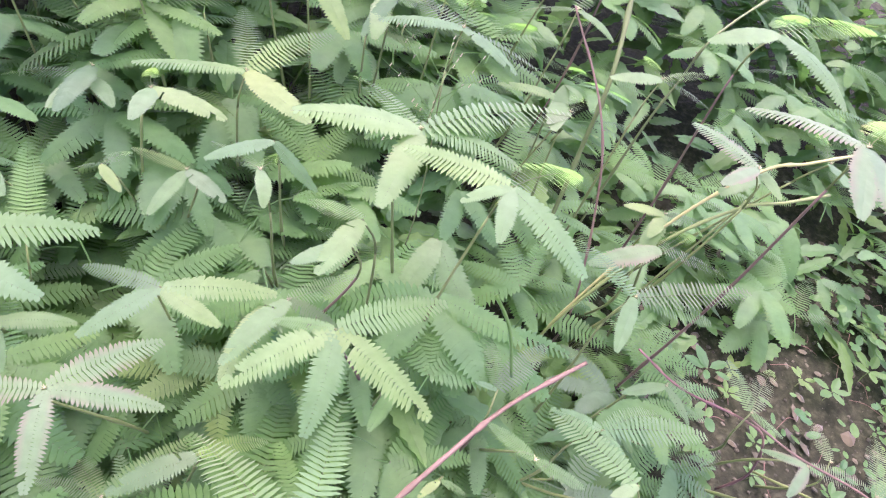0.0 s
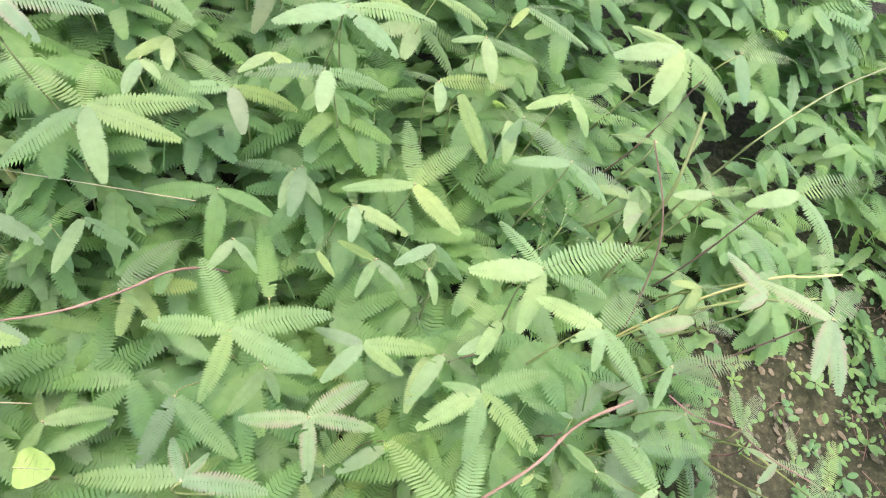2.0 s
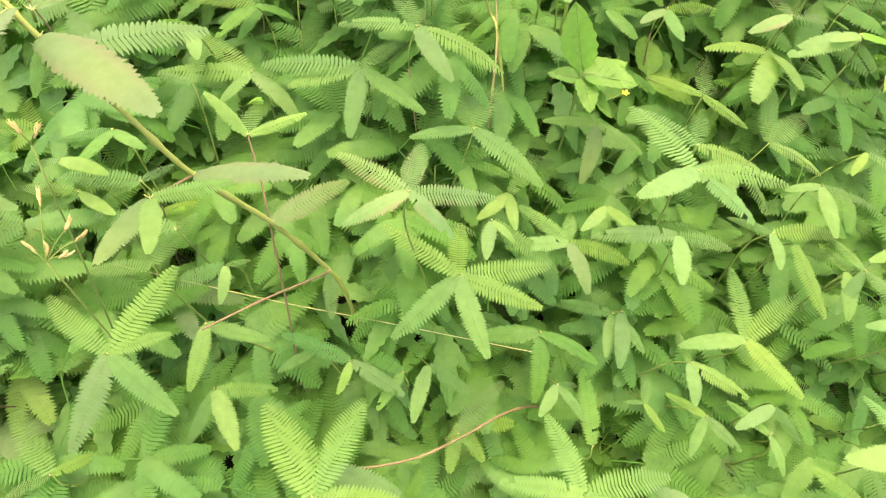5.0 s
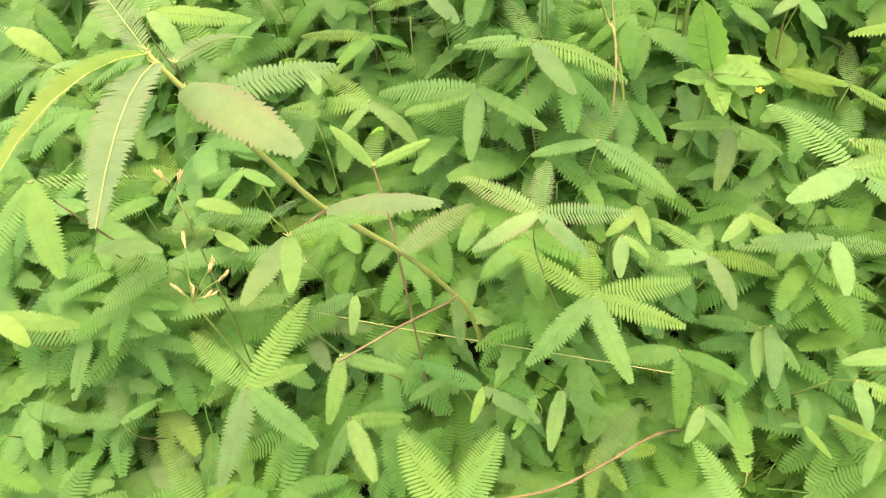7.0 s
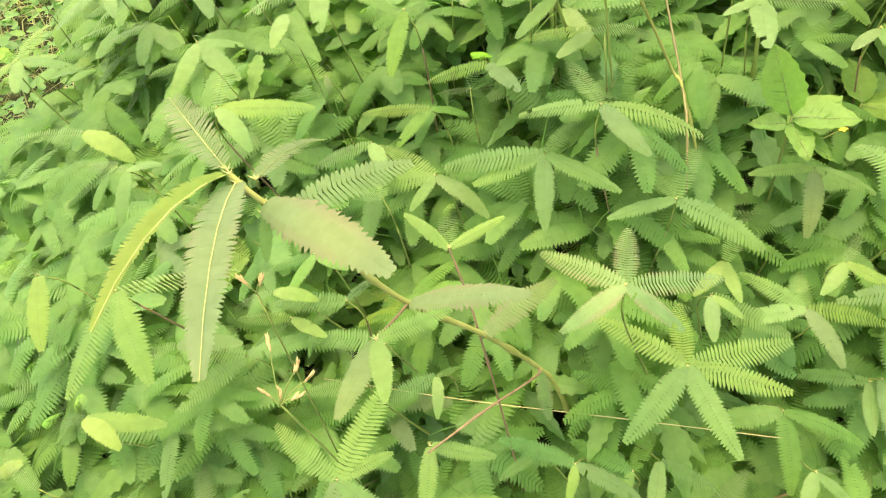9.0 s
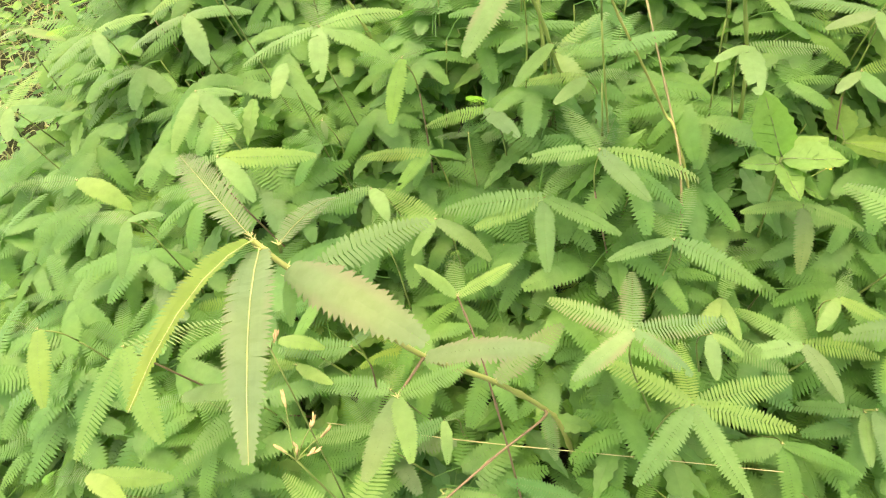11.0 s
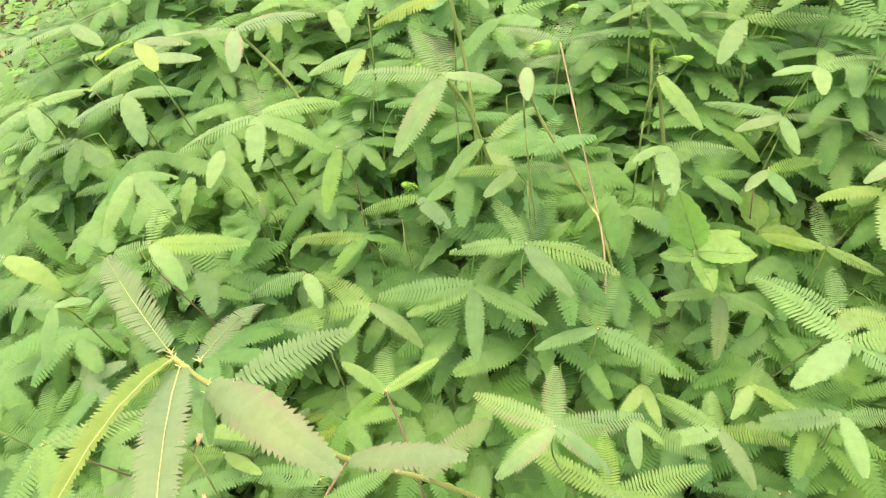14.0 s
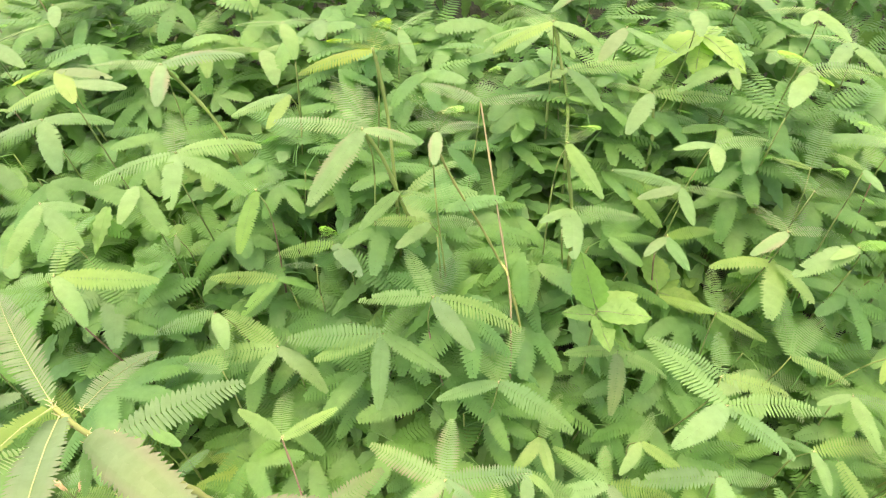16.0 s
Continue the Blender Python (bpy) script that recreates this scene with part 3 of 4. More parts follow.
leaf(-0.085, 0.784, 0.512, 0, (112, -8, 0.093), (48, -9, 0.087), (9, -13, 0.079))
leaf(-0.04, 0.798, 0.538, 0, (119, -13, 0.046), (61, 0, 0.074), (-81, 6, 0.042))
leaf(-0.099, 0.878, 0.6, 1, (-118, 2, 0.085), (12, -5, 0.084), (49, -31, 0.09), (99, -14, 0.086))
leaf(-0.221, 0.965, 0.618, 0, (148, -16, 0.08), (48, -13, 0.082), (-93, 6, 0.075))
leaf(-0.102, 0.923, 0.65, 0, (144, -23, 0.074), (-84, 6, 0.081), (-121, 8, 0.063))
leaf(-0.295, 0.962, 0.592, 0, (-42, 0, 0.075), (-116, -7, 0.076))
leaf(-0.667, 0.806, 0.65, 0, (180, -8, 0.057), (51, -17, 0.058), (-63, -10, 0.059))
leaf(-0.897, 0.74, 0.612, 0, (-5, 0, 0.065), (180, -21, 0.066), (-48, -3, 0.066))
leaf(-0.186, 0.842, 0.521, 0, (-152, 7, 0.059), (-97, 7, 0.062), (16, -3, 0.074))
leaf(-0.229, 0.757, 0.447, 2, (-126, 6, 0.05), (-72, 6, 0.059), (19, -2, 0.064))
leaf(-0.035, 0.739, 0.478, 1, (-151, -9, 0.085), (40, -23, 0.079), (-143, 8, 0.049))
leaf(-0.072, 0.561, 0.35, 0, (-88, 8, 0.052), (14, -3, 0.082), (149, -23, 0.051))
leaf(-0.346, 0.732, 0.498, 0, (-135, 7, 0.047), (12, -12, 0.084), (-88, 6, 0.084))
leaf(-0.497, 0.703, 0.483, 0, (176, -12, 0.077), (30, -23, 0.072), (-119, 7, 0.058))
leaf(0.253, 0.498, 0.344, 0, (90, -9, 0.052), (19, 6, 0.053), (-165, -2, 0.051), (-13, -14, 0.051))
leaf(0.184, 0.517, 0.309, 0, (-105, -21, 0.049), (-69, 7, 0.027))
leaf(0.28, 0.428, 0.258, 0, (130, -23, 0.042), (10, -8, 0.046), (-124, 6, 0.044))
leaf(0.267, 0.383, 0.26, 3, (-162, -9, 0.068), (-1, -14, 0.069), (41, -14, 0.07))
leaf(0.016, 0.138, 0.228, 1, (133, -21, 0.114), (81, -2, 0.095))
leaf(-0.112, 0.195, 0.126, 1, (54, -17, 0.079), (92, -29, 0.012), (163, -23, 0.058), (129, -27, 0.069))
leaf(0.329, 0.421, 0.329, 0, (112, -8, 0.083), (-139, 2, 0.073), (-98, 8, 0.047))
leaf(0.375, 0.418, 0.348, 0, (73, -5, 0.055), (-96, 7, 0.044))
leaf(0.185, 0.483, 0.304, 0, (-130, 6, 0.04), (66, -9, 0.049))
leaf(-0.206, 0.481, 0.246, 0, (-95, 7, 0.061), (173, -18, 0.075), (-51, 7, 0.058))
leaf(-0.049, 0.366, 0.281, 0, (-78, 6, 0.043), (144, -9, 0.051), (77, -20, 0.046))
leaf(-0.163, 0.386, 0.241, 0, (77, -23, 0.042), (-52, 6, 0.037), (-177, -23, 0.022))
leaf(-0.102, 0.381, 0.255, 0, (-108, -7, 0.048), (-43, 6, 0.047), (159, -4, 0.047))
leaf(0.018, 0.3, 0.292, 0, (-141, 5, 0.044), (17, -22, 0.017), (133, -24, 0.036))
leaf(-0.03, 0.298, 0.22, 0, (-104, -1, 0.067), (-58, 8, 0.029))
leaf(0.407, 0.208, 0.224, 0, (59, -7, 0.068), (15, 1, 0.051))
leaf(0.219, 0.192, 0.232, 0, (121, -21, 0.084), (-149, 7, 0.03))
leaf(0.101, 0.201, 0.19, 1, (-137, 6, 0.021), (-10, -24, 0.022))
leaf(0.062, 0.24, 0.228, 2, (-115, 6, 0.038), (72, -27, 0.035))
leaf(-0.352, 0.541, 0.341, 0, (72, -9, 0.069), (-122, 2, 0.054), (-75, 6, 0.052))
leaf(-0.249, 0.547, 0.348, 0, (-120, 7, 0.051), (-35, 4, 0.052), (68, -14, 0.052))
leaf(0.077, 0.575, 0.364, 1, (-73, -2, 0.058), (-153, -10, 0.058), (0, -13, 0.059))
leaf(-0.046, 0.558, 0.345, 0, (-61, -15, 0.086), (153, -21, 0.033))
leaf(-0.015, 0.299, 0.229, 0, (-118, 3, 0.07), (46, -16, 0.071), (-14, -22, 0.048))
leaf(0.023, 0.312, 0.303, 1, (-115, -3, 0.055), (138, -24, 0.055))
leaf(0.28, 0.427, 0.261, 1, (-173, 7, 0.042), (7, -23, 0.055), (-122, -16, 0.056))
leaf(0.182, 0.506, 0.301, 0, (-106, 5, 0.062), (-177, 3, 0.061))
leaf(-0.273, 0.232, 0.164, 0, (-105, -21, 0.078), (148, -26, 0.039), (-33, -12, 0.09))
leaf(-0.055, 0.213, 0.163, 2, (-144, 4, 0.058), (31, -23, 0.055))
leaf(-0.242, 0.166, 0.129, 0, (49, -27, 0.047), (-170, 3, 0.108), (-4, -21, 0.07))
leaf(-0.419, 0.355, 0.242, 2, (158, -10, 0.07), (-107, 7, 0.052), (72, -15, 0.066))
leaf(-0.253, 0.392, 0.22, 0, (-110, 6, 0.046), (19, -21, 0.029), (-47, 3, 0.05))
leaf(-0.442, 0.228, 0.223, 0, (-81, 7, 0.058), (-27, 5, 0.038))
leaf(-0.676, 0.369, 0.325, 0, (83, -10, 0.081), (139, -16, 0.075), (-169, -16, 0.074))
leaf(-0.704, 0.432, 0.369, 0, (-175, -8, 0.085), (-152, -22, 0.044), (74, -23, 0.046))
leaf(-0.762, 0.412, 0.355, 0, (-142, -23, 0.053), (-21, 7, 0.052), (-176, -8, 0.066))
leaf(-0.746, 0.47, 0.388, 2, (-164, -17, 0.061), (-22, 8, 0.049), (-97, 6, 0.059))
leaf(-0.605, 0.381, 0.337, 0, (-74, 6, 0.046), (47, -24, 0.027), (-154, -21, 0.067))
leaf(-0.589, 0.282, 0.269, 0, (-50, 6, 0.069), (23, -21, 0.063), (-102, -23, 0.058))
leaf(-0.51, 0.349, 0.261, 0, (148, -26, 0.043), (-142, -22, 0.047))
leaf(0.015, 0.545, 0.335, 0, (-92, -7, 0.059), (103, -26, 0.058), (31, -13, 0.058))
leaf(-0.365, 0.494, 0.35, 0, (-41, 6, 0.036), (-87, 7, 0.053), (-12, -22, 0.082))
leaf(-0.726, 0.182, 0.208, 0, (-146, -22, 0.052), (51, -22, 0.048), (143, -10, 0.095))
leaf(-0.045, 0.396, 0.284, 0, (-36, -22, 0.049), (-140, 1, 0.054))

# ---- lower shoots that fill the thicket ----
POINTS = np.array(HEADS)


def canopy(x, y):
    """Height of the thicket's top, carried on from the leaves round about."""
    d2 = (POINTS[:, 0] - x) ** 2 + (POINTS[:, 1] - y) ** 2 + 0.0006
    w = 1 / d2**1.6
    near = float((w * POINTS[:, 2]).sum() / w.sum())
    plain = min(0.66, max(0.05, 0.11 - 0.12 * x + 0.46 * y)) * (1 - 0.65 * min(1.0, max(0.0, (-1.05 - x) / 0.55)))
    far = float(np.sqrt(d2.min()))
    k = min(1.0, max(0.0, (far - 0.10) / 0.25))
    dip = 0.02 if -0.64 < x < -0.27 and 0.29 < y < 0.42 else 0.0
    east = min(0.12, max(0.0, 0.55 * (x - 0.10)))
    return near * (1 - k) + plain * k - dip - east


def planted(x, y):
    """Whether the thicket covers this place: bare soil to the east front and the far west."""
    if x > 0.40 + 0.25 * max(0.0, y - 0.35) + 0.05 * math.sin(9 * y) and y < 0.50 + 0.12 * max(0.0, x - 0.5):
        return False
    if x < -1.50 + 0.07 * math.sin(8 * y):
        return False
    if x > 1.12 + 0.16 * noise.noise((y * 3, 2, 0)) or y > 2.75 + 0.22 * noise.noise((x * 2.5, 5, 0)):
        return False
    return y > 0.08 + 0.03 * noise.noise((x * 6, 9, 0))


def sparse(x, y):
    """Whether a place is left open: the thicket thins out to the east."""
    return rnd.random() < 0.72 * min(1.0, max(0.0, (x - 0.04) / 0.16)) * min(1.0, max(0.35, (1.15 - y) / 0.25))


def leaf_geometry(seed, pairs=19):
    """A whole leaf in one piece: stalk and four spread feathers."""
    rnd = random.Random(seed)
    verts, faces, slots = [], [], []
    v, f = tube([(-0.4, 0, -0.16), (-0.2, 0, -0.04), (0, 0, 0)], 0.010, 0.009, 4)
    verts += v
    faces += f
    slots += [0] * len(f)
    for k, az in enumerate((-72, -24, 24, 72)):
        if k in (0, 3) and rnd.random() < 0.12:
            continue
        v, f, s = pinna_geometry(seed * 7 + k, pairs, rnd.uniform(0.32, 0.40), rnd.uniform(0.02, 0.10), rnd.uniform(11, 26), plain=True)
        m = aim(az + rnd.uniform(-12, 12), rnd.uniform(-16, 8), rnd.uniform(0.82, 1.05), rnd.uniform(-12, 12))
        b = len(verts)
        verts += [tuple(m @ Vector(q)) for q in v]
        faces += [tuple(b + i for i in q) for q in f]
        slots += s
    return verts, faces, slots


WHOLE = []
for tint in (DEEP_SHADED, UNDER_SHADED, DEEP_SHADED, GREEN, DEEP_SHADED, UNDER_SHADED):
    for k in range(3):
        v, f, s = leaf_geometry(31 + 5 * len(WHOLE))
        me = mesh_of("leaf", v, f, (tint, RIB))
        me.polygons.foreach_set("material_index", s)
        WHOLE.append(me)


def leaf_pose(rnd, size):
    return Matrix.Rotation(rnd.uniform(0, 2 * math.pi), 4, "Z") @ Matrix.Rotation(radians(rnd.uniform(-12, 14)), 4, "Y") @ Matrix.Rotation(radians(rnd.uniform(-14, 14)), 4, "X") @ Matrix.Diagonal((size, size, size, 1))


def filler(rnd, x, y, high, leaves):
    ob = thing("mimosa_shoot", Matrix.Translation((x, y, 0)), "green feathery shoot with several leaves deep in the thicket", "plant", "shoots of the thicket")
    foot = Vector((rnd.uniform(-0.06, 0.06), rnd.uniform(0.02, 0.14), 0))
    line = spline([foot, (foot.x * 0.5 + rnd.uniform(-0.02, 0.02), foot.y * 0.4, high * 0.5), (0, 0, high)], 6)
    v, f = tube(line, 0.0019, 0.0009, 5, 0.05, (3, 6, 9))
    part("stem", smooth(mesh_of("stem", v, f, STEM_RED if rnd.random() < 0.1 else STEM_GREEN)), ob)
    for n in range(leaves):
        u = 1 - 0.62 * (n + rnd.uniform(-0.2, 0.2)) / leaves if n else 1.0
        q = Vector(line[min(len(line) - 1, max(0, int(u * (len(line) - 1))))])
        m = leaf_pose(rnd, rnd.uniform(0.060, 0.090))
        away = (m @ Vector((0.4, 0, 0.16)))
        part("leaf", WHOLE[rnd.randrange(len(WHOLE))], ob, Matrix.Translation(q + away) @ m)


# shoots behind the ones in front, up to the back of the thicket
rnd = random.Random(67)
behind = []
for n in range(900):
    x, y = rnd.uniform(-1.45, 1.0), rnd.uniform(0.55, 1.75)
    near = min(math.hypot(x - q[0], y - q[1]) for q in HEADS + behind)
    if planted(x, y) and x < 0.1 + 0.6 * (y - 0.7) and near > 0.085 and (y > 0.8 or near > 0.11) and len(behind) < 95:
        behind.append((x, y, canopy(x, y) + rnd.uniform(-0.03, 0.02)))
for x, y, z in behind:
    turn, many = rnd.uniform(0, 360), rnd.choice((3, 4, 4, 5))
    leaf(x, y, z, rnd.choice((0, 0, 0, 1, 2, 3)), *[(round(turn + 290 / many * k + rnd.uniform(-12, 12)), round(rnd.uniform(-16, 5)), rnd.uniform(0.065, 0.092)) for k in range(many)])

rnd = random.Random(11)
spots = [(-1.15 + 0.092 * i + rnd.uniform(-0.04, 0.04), 0.11 + 0.092 * j + rnd.uniform(-0.04, 0.04)) for j in range(11) for i in range(20)]
spots = [q for q in spots if planted(*q) and not sparse(*q)]
rnd.shuffle(spots)
for x, y in spots[:130]:
    filler(rnd, x, y, max(0.05, canopy(x, y) - rnd.uniform(0.085, 0.165)), 6)

# the deep and far mass of leaves that nobody could count
rnd = random.Random(23)
bits = [leaf_geometry(900 + k) for k in range(8)] + [leaf_geometry(950 + k, 13) for k in range(6)]
bits = [(np.array([tuple(q) for q in v]), f, s) for v, f, s in bits]
allv, allf, alls, base = [], [], [], 0
for n in range(4800):
    far = n >= 1900
    x, y = (rnd.uniform(-1.65, 1.05), rnd.uniform(0.05, 1.05)) if not far else (rnd.uniform(-1.7, 1.3), rnd.uniform(0.92, 2.2) if n < 3900 else rnd.uniform(1.95, 2.9))
    if not planted(x, y) or sparse(x, y):
        continue
    h = canopy(x, y)
    z = max(0.03, h - (0.095 + abs(rnd.gauss(0, 0.055)) if not far else 0.045 + abs(rnd.gauss(0, 0.06))))
    m = Matrix.Translation((x, y, z)) @ leaf_pose(rnd, rnd.uniform(0.062, 0.092) * (1.08 if far else 1.0))
    v, f, s = bits[rnd.randrange(8) if not far else 8 + rnd.randrange(6)]
    r = np.array(m.to_3x3())
    allv.append(v @ r.T + np.array(m.translation))
    allf += [tuple(base + i for i in q) for q in f]
    alls += s
    base += len(v)
# the thicket carried on beyond the bare soil, unseen, added to shade it
for n in range(420):
    y = rnd.uniform(0.0, 1.0)
    x = 0.74 + 0.5 * max(0.0, y - 0.35) + 0.5 * rnd.random() ** 1.5
    m = Matrix.Translation((x, y, rnd.uniform(0.06, 0.48))) @ leaf_pose(rnd, rnd.uniform(0.062, 0.092))
    v, f, s = bits[rnd.randrange(8)]
    allv.append(v @ np.array(m.to_3x3()).T + np.array(m.translation))
    allf += [tuple(base + i for i in q) for q in f]
    alls += s
    base += len(v)
for n in range(45):
    y = rnd.uniform(0.0, 1.0)
    x = 0.76 + 0.5 * max(0.0, y - 0.35) + 0.45 * rnd.random() ** 1.5
    v, f = tube(spline([(x + rnd.uniform(-0.05, 0.05), y + 0.05, 0), (x, y, 0.22), (x, y, rnd.uniform(0.38, 0.47))], 4), 0.0019, 0.0010, 5)
    allv.append(np.array([tuple(q) for q in v]))
    allf += [tuple(base + i for i in q) for q in f]
    alls += [1] * len(f)
    base += len(v)
# single toothed feathers low down, where the light hardly reaches
lv, lf = [], []
for n in range(14500):
    x, y = rnd.uniform(-1.7, 1.3), rnd.uniform(0.85, 2.0) if n % 5 < 2 else rnd.uniform(0.08, 1.1)
    if not planted(x, y) or sparse(x, y):
        continue
    h = canopy(x, y)
    a, tip, long = rnd.uniform(0, 6.28), rnd.uniform(-0.6, 0.25), rnd.uniform(0.055, 0.09)
    d = np.array((math.cos(a) * math.cos(tip), math.sin(a) * math.cos(tip), math.sin(tip)))
    c = np.array((-math.sin(a), math.cos(a), rnd.uniform(-0.35, 0.35))) * long * rnd.uniform(0.16, 0.20)
    o = np.array((x, y, max(0.02, h - (0.145 + abs(rnd.gauss(0, 0.05)) if y < 0.9 else 0.12 + abs(rnd.gauss(0, 0.07))))))
    b = len(lv)
    for k in range(13):
        u = k / 12
        w = min(1.0, 0.35 + 2.2 * u) * (1 - u**3) * (1.0 if k % 2 else 0.74)
        q = o + d * long * u - np.array((0, 0, 0.18 * long * u * u))
        lv += [q - c * w, q + np.array((0, 0, -0.02 * long)), q + c * w]
    lf += [(b + 3 * k + j, b + 3 * k + j + 1, b + 3 * k + j + 4, b + 3 * k + j + 3) for k in range(12) for j in (0, 1)]
tagged(new("low_foliage", mesh_of("low_foliage", lv, lf, SINGLE_SHADED)), "crowded toothed green leaves in the shade under the thicket", "foliage", kind="stuff")
me = mesh_of("undergrowth", np.concatenate(allv), allf, (UNDER_SHADED, RIB))
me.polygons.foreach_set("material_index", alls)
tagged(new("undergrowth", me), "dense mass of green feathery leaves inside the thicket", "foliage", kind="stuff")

branch([(0.203, 0.288, 0.223), (0.150, 0.260, 0.197), (0.099, 0.209, 0.203), (0.060, 0.180, 0.160)], 0.0020, 0.0016, STEM_RED, "thick smooth pinkish-red stem leaning across the thicket")
branch([(-0.305, 0.350, 0.205), (-0.344, 0.312, 0.214), (-0.392, 0.272, 0.228), (-0.472, 0.235, 0.240)], 0.0016, 0.0012, STEM_RED, "tan-red stem crossing under feathery leaves")
branch([(-0.459, 0.853, 0.541), (-0.449, 0.822, 0.519), (-0.428, 0.757, 0.474), (-0.405, 0.686, 0.425), (-0.397, 0.645, 0.400)], 0.0015, 0.0010, STEM_TAN, "slender tan-brown upright stem between the leaves")
branch([(-0.480, 0.645, 0.632), (-0.473, 0.665, 0.591), (-0.458, 0.673, 0.551), (-0.441, 0.688, 0.503), (-0.417, 0.698, 0.440), (-0.405, 0.688, 0.424)], 0.0016, 0.0011, STEM_OLIVE, "olive-green upright stem between the leaves")
branch([(-0.360, 0.752, 0.570), (-0.353, 0.752, 0.530), (-0.342, 0.752, 0.477), (-0.336, 0.752, 0.430)], 0.0024, 0.0018, STEM_GREEN, "green upright stem with small leaves")
branch([(-0.254, 0.922, 0.530), (-0.240, 0.925, 0.478), (-0.238, 0.915, 0.440)], 0.0024, 0.0018, STEM_GREEN, "green upright stem with small leaves")
branch([(-0.384, 0.955, 0.596), (-0.372, 0.945, 0.560), (-0.356, 0.925, 0.515), (-0.350, 0.900, 0.480)], 0.0024, 0.0018, STEM_GREEN, "green upright stem between feathery leaves")
branch([(-0.575, 0.813, 0.624), (-0.569, 0.810, 0.600), (-0.560, 0.800, 0.550), (-0.552, 0.780, 0.500)], 0.0024, 0.0018, STEM_GREEN, "green upright stem between feathery leaves")
branch([(-0.564, 0.705, 0.600), (-0.545, 0.705, 0.565), (-0.530, 0.720, 0.490), (-0.520, 0.730, 0.440)], 0.0024, 0.0018, STEM_GREEN, "green upright stem between feathery leaves")
branch([(-0.845, 0.845, 0.560), (-0.826, 0.855, 0.520), (-0.795, 0.850, 0.470)], 0.0024, 0.0018, STEM_GREEN, "green slanting stem between feathery leaves")
branch([(0.217, 0.560, 0.402), (0.215, 0.509, 0.334), (0.214, 0.497, 0.270)], 0.0022, 0.0020, STEM_DARK, "stout green stem with its top cut off")
branch([(0.540, 0.750, 0.410), (0.430, 0.682, 0.385), (0.340, 0.612, 0.345), (0.325, 0.606, 0.290)], 0.0015, 0.0011, STEM_DARK, "long green stem slanting through the leaves")
branch([(0.168, 0.528, 0.374), (0.208, 0.485, 0.314)], 0.0012, 0.0009, STEM_RED, "thin reddish stem between the leaves")
branch([(0.238, 0.294, 0.240), (0.290, 0.290, 0.205), (0.375, 0.300, 0.160)], 0.0013, 0.0009, STEM_BROWN, "thin brown stem leaning over the bare soil")
branch([(0.375, 0.300, 0.165), (0.414, 0.272, 0.160), (0.493, 0.256, 0.135)], 0.0012, 0.0009, STEM_RED, "thin pinkish stem low over the bare soil")
branch([(0.318, 0.408, 0.334), (0.348, 0.407, 0.351), (0.381, 0.41, 0.365)], 0.0015, 0.0012, STEM_OLIVE, "yellow-green stem reaching out over the soil")
branch([(0.31, 0.395, 0.304), (0.34, 0.39, 0.324), (0.371, 0.393, 0.337)], 0.0015, 0.0012, STEM_GREEN, "yellow-green stem reaching out over the soil")


# ---- grass, sedge and other plants in the thicket ----
def strand(points, r, material, label):
    low = min(points, key=lambda q: q[2])
    ob = thing("grass_stalk", Matrix.Translation(low), label, "grass")
    v, f = tube([Vector(q) - Vector(low) for q in spline(points, 8)], r, r * 0.7, 4)
    part("blade", smooth(mesh_of("blade", v, f, material)), ob)
    return ob


strand([(-0.760, 0.400, 0.240), (-0.593, 0.399, 0.245), (-0.449, 0.400, 0.256), (-0.292, 0.401, 0.267)], 0.0006, STRAW, "long thin straw-pale grass stalk lying over the leaves")
strand([(-0.560, 0.170, 0.205), (-0.476, 0.186, 0.190), (-0.392, 0.199, 0.182)], 0.0007, STRAW, "pale grass stalk lying over the leaves")
strand([(-0.556, 0.148, 0.361), (-0.488, 0.142, 0.366), (-0.437, 0.139, 0.371), (-0.388, 0.135, 0.375)], 0.0015, STRAW, "pale dry grass blade lying over the leaves")
strand([(0.113, 0.279, 0.290), (0.131, 0.276, 0.261), (0.144, 0.267, 0.222)], 0.0016, BROAD, "pale green grass blade hanging among the leaves")


def sedge(root, top, heads, label):
    ob = thing("sedge", Matrix.Translation(root), label, "sedge")
    o = Vector(root)
    t = Vector(top) - o
    v, f = tube(spline([(0, 0, 0), t * 0.5 + Vector((0.006, 0, 0.01)), t], 7), 0.0011, 0.0008, 5)
    part("stalk", smooth(mesh_of("stalk", v, f, STEM_GREEN)), ob)
    spin = random.Random(3)
    for head in heads:
        h = Vector(head) - o
        ray = part("ray", smooth(mesh_of("ray", *tube(spline([t, t.lerp(h, 0.5) + Vector((0, 0, 0.003)), h], 4), 0.0006, 0.0004, 4), STEM_GREEN)), ob)
        for k in range(7):
            way = (h - t).normalized() * 0.8 + Vector((spin.uniform(-0.32, 0.32), spin.uniform(-0.32, 0.32), 0.5 + spin.uniform(-0.15, 0.3)))
            way.normalize()
            a = h - (h - t).normalized() * 0.0022 * (k // 2)
            line = [a, a + way * 0.0025, a + way * 0.0055, a + way * 0.0085]
            v, f = [], []
            rad = (0.0004, 0.0009, 0.0008, 0.0002)
            side = way.orthogonal().normalized()
            for q, rr in zip(line, rad):
                for s in range(6):
                    d = side.copy()
                    d.rotate(Matrix.Rotation(s * math.pi / 3, 3, way))
                    v.append(q + d * rr)
            f.append(tuple(range(18, 24)))
            for n in range(3):
                f += [(6 * n + s, 6 * n + (s + 1) % 6, 6 * n + 6 + (s + 1) % 6, 6 * n + 6 + s) for s in range(6)]
            part("spikelet", smooth(mesh_of("spikelet", v, f, SPIKE)), ray)
    return ob


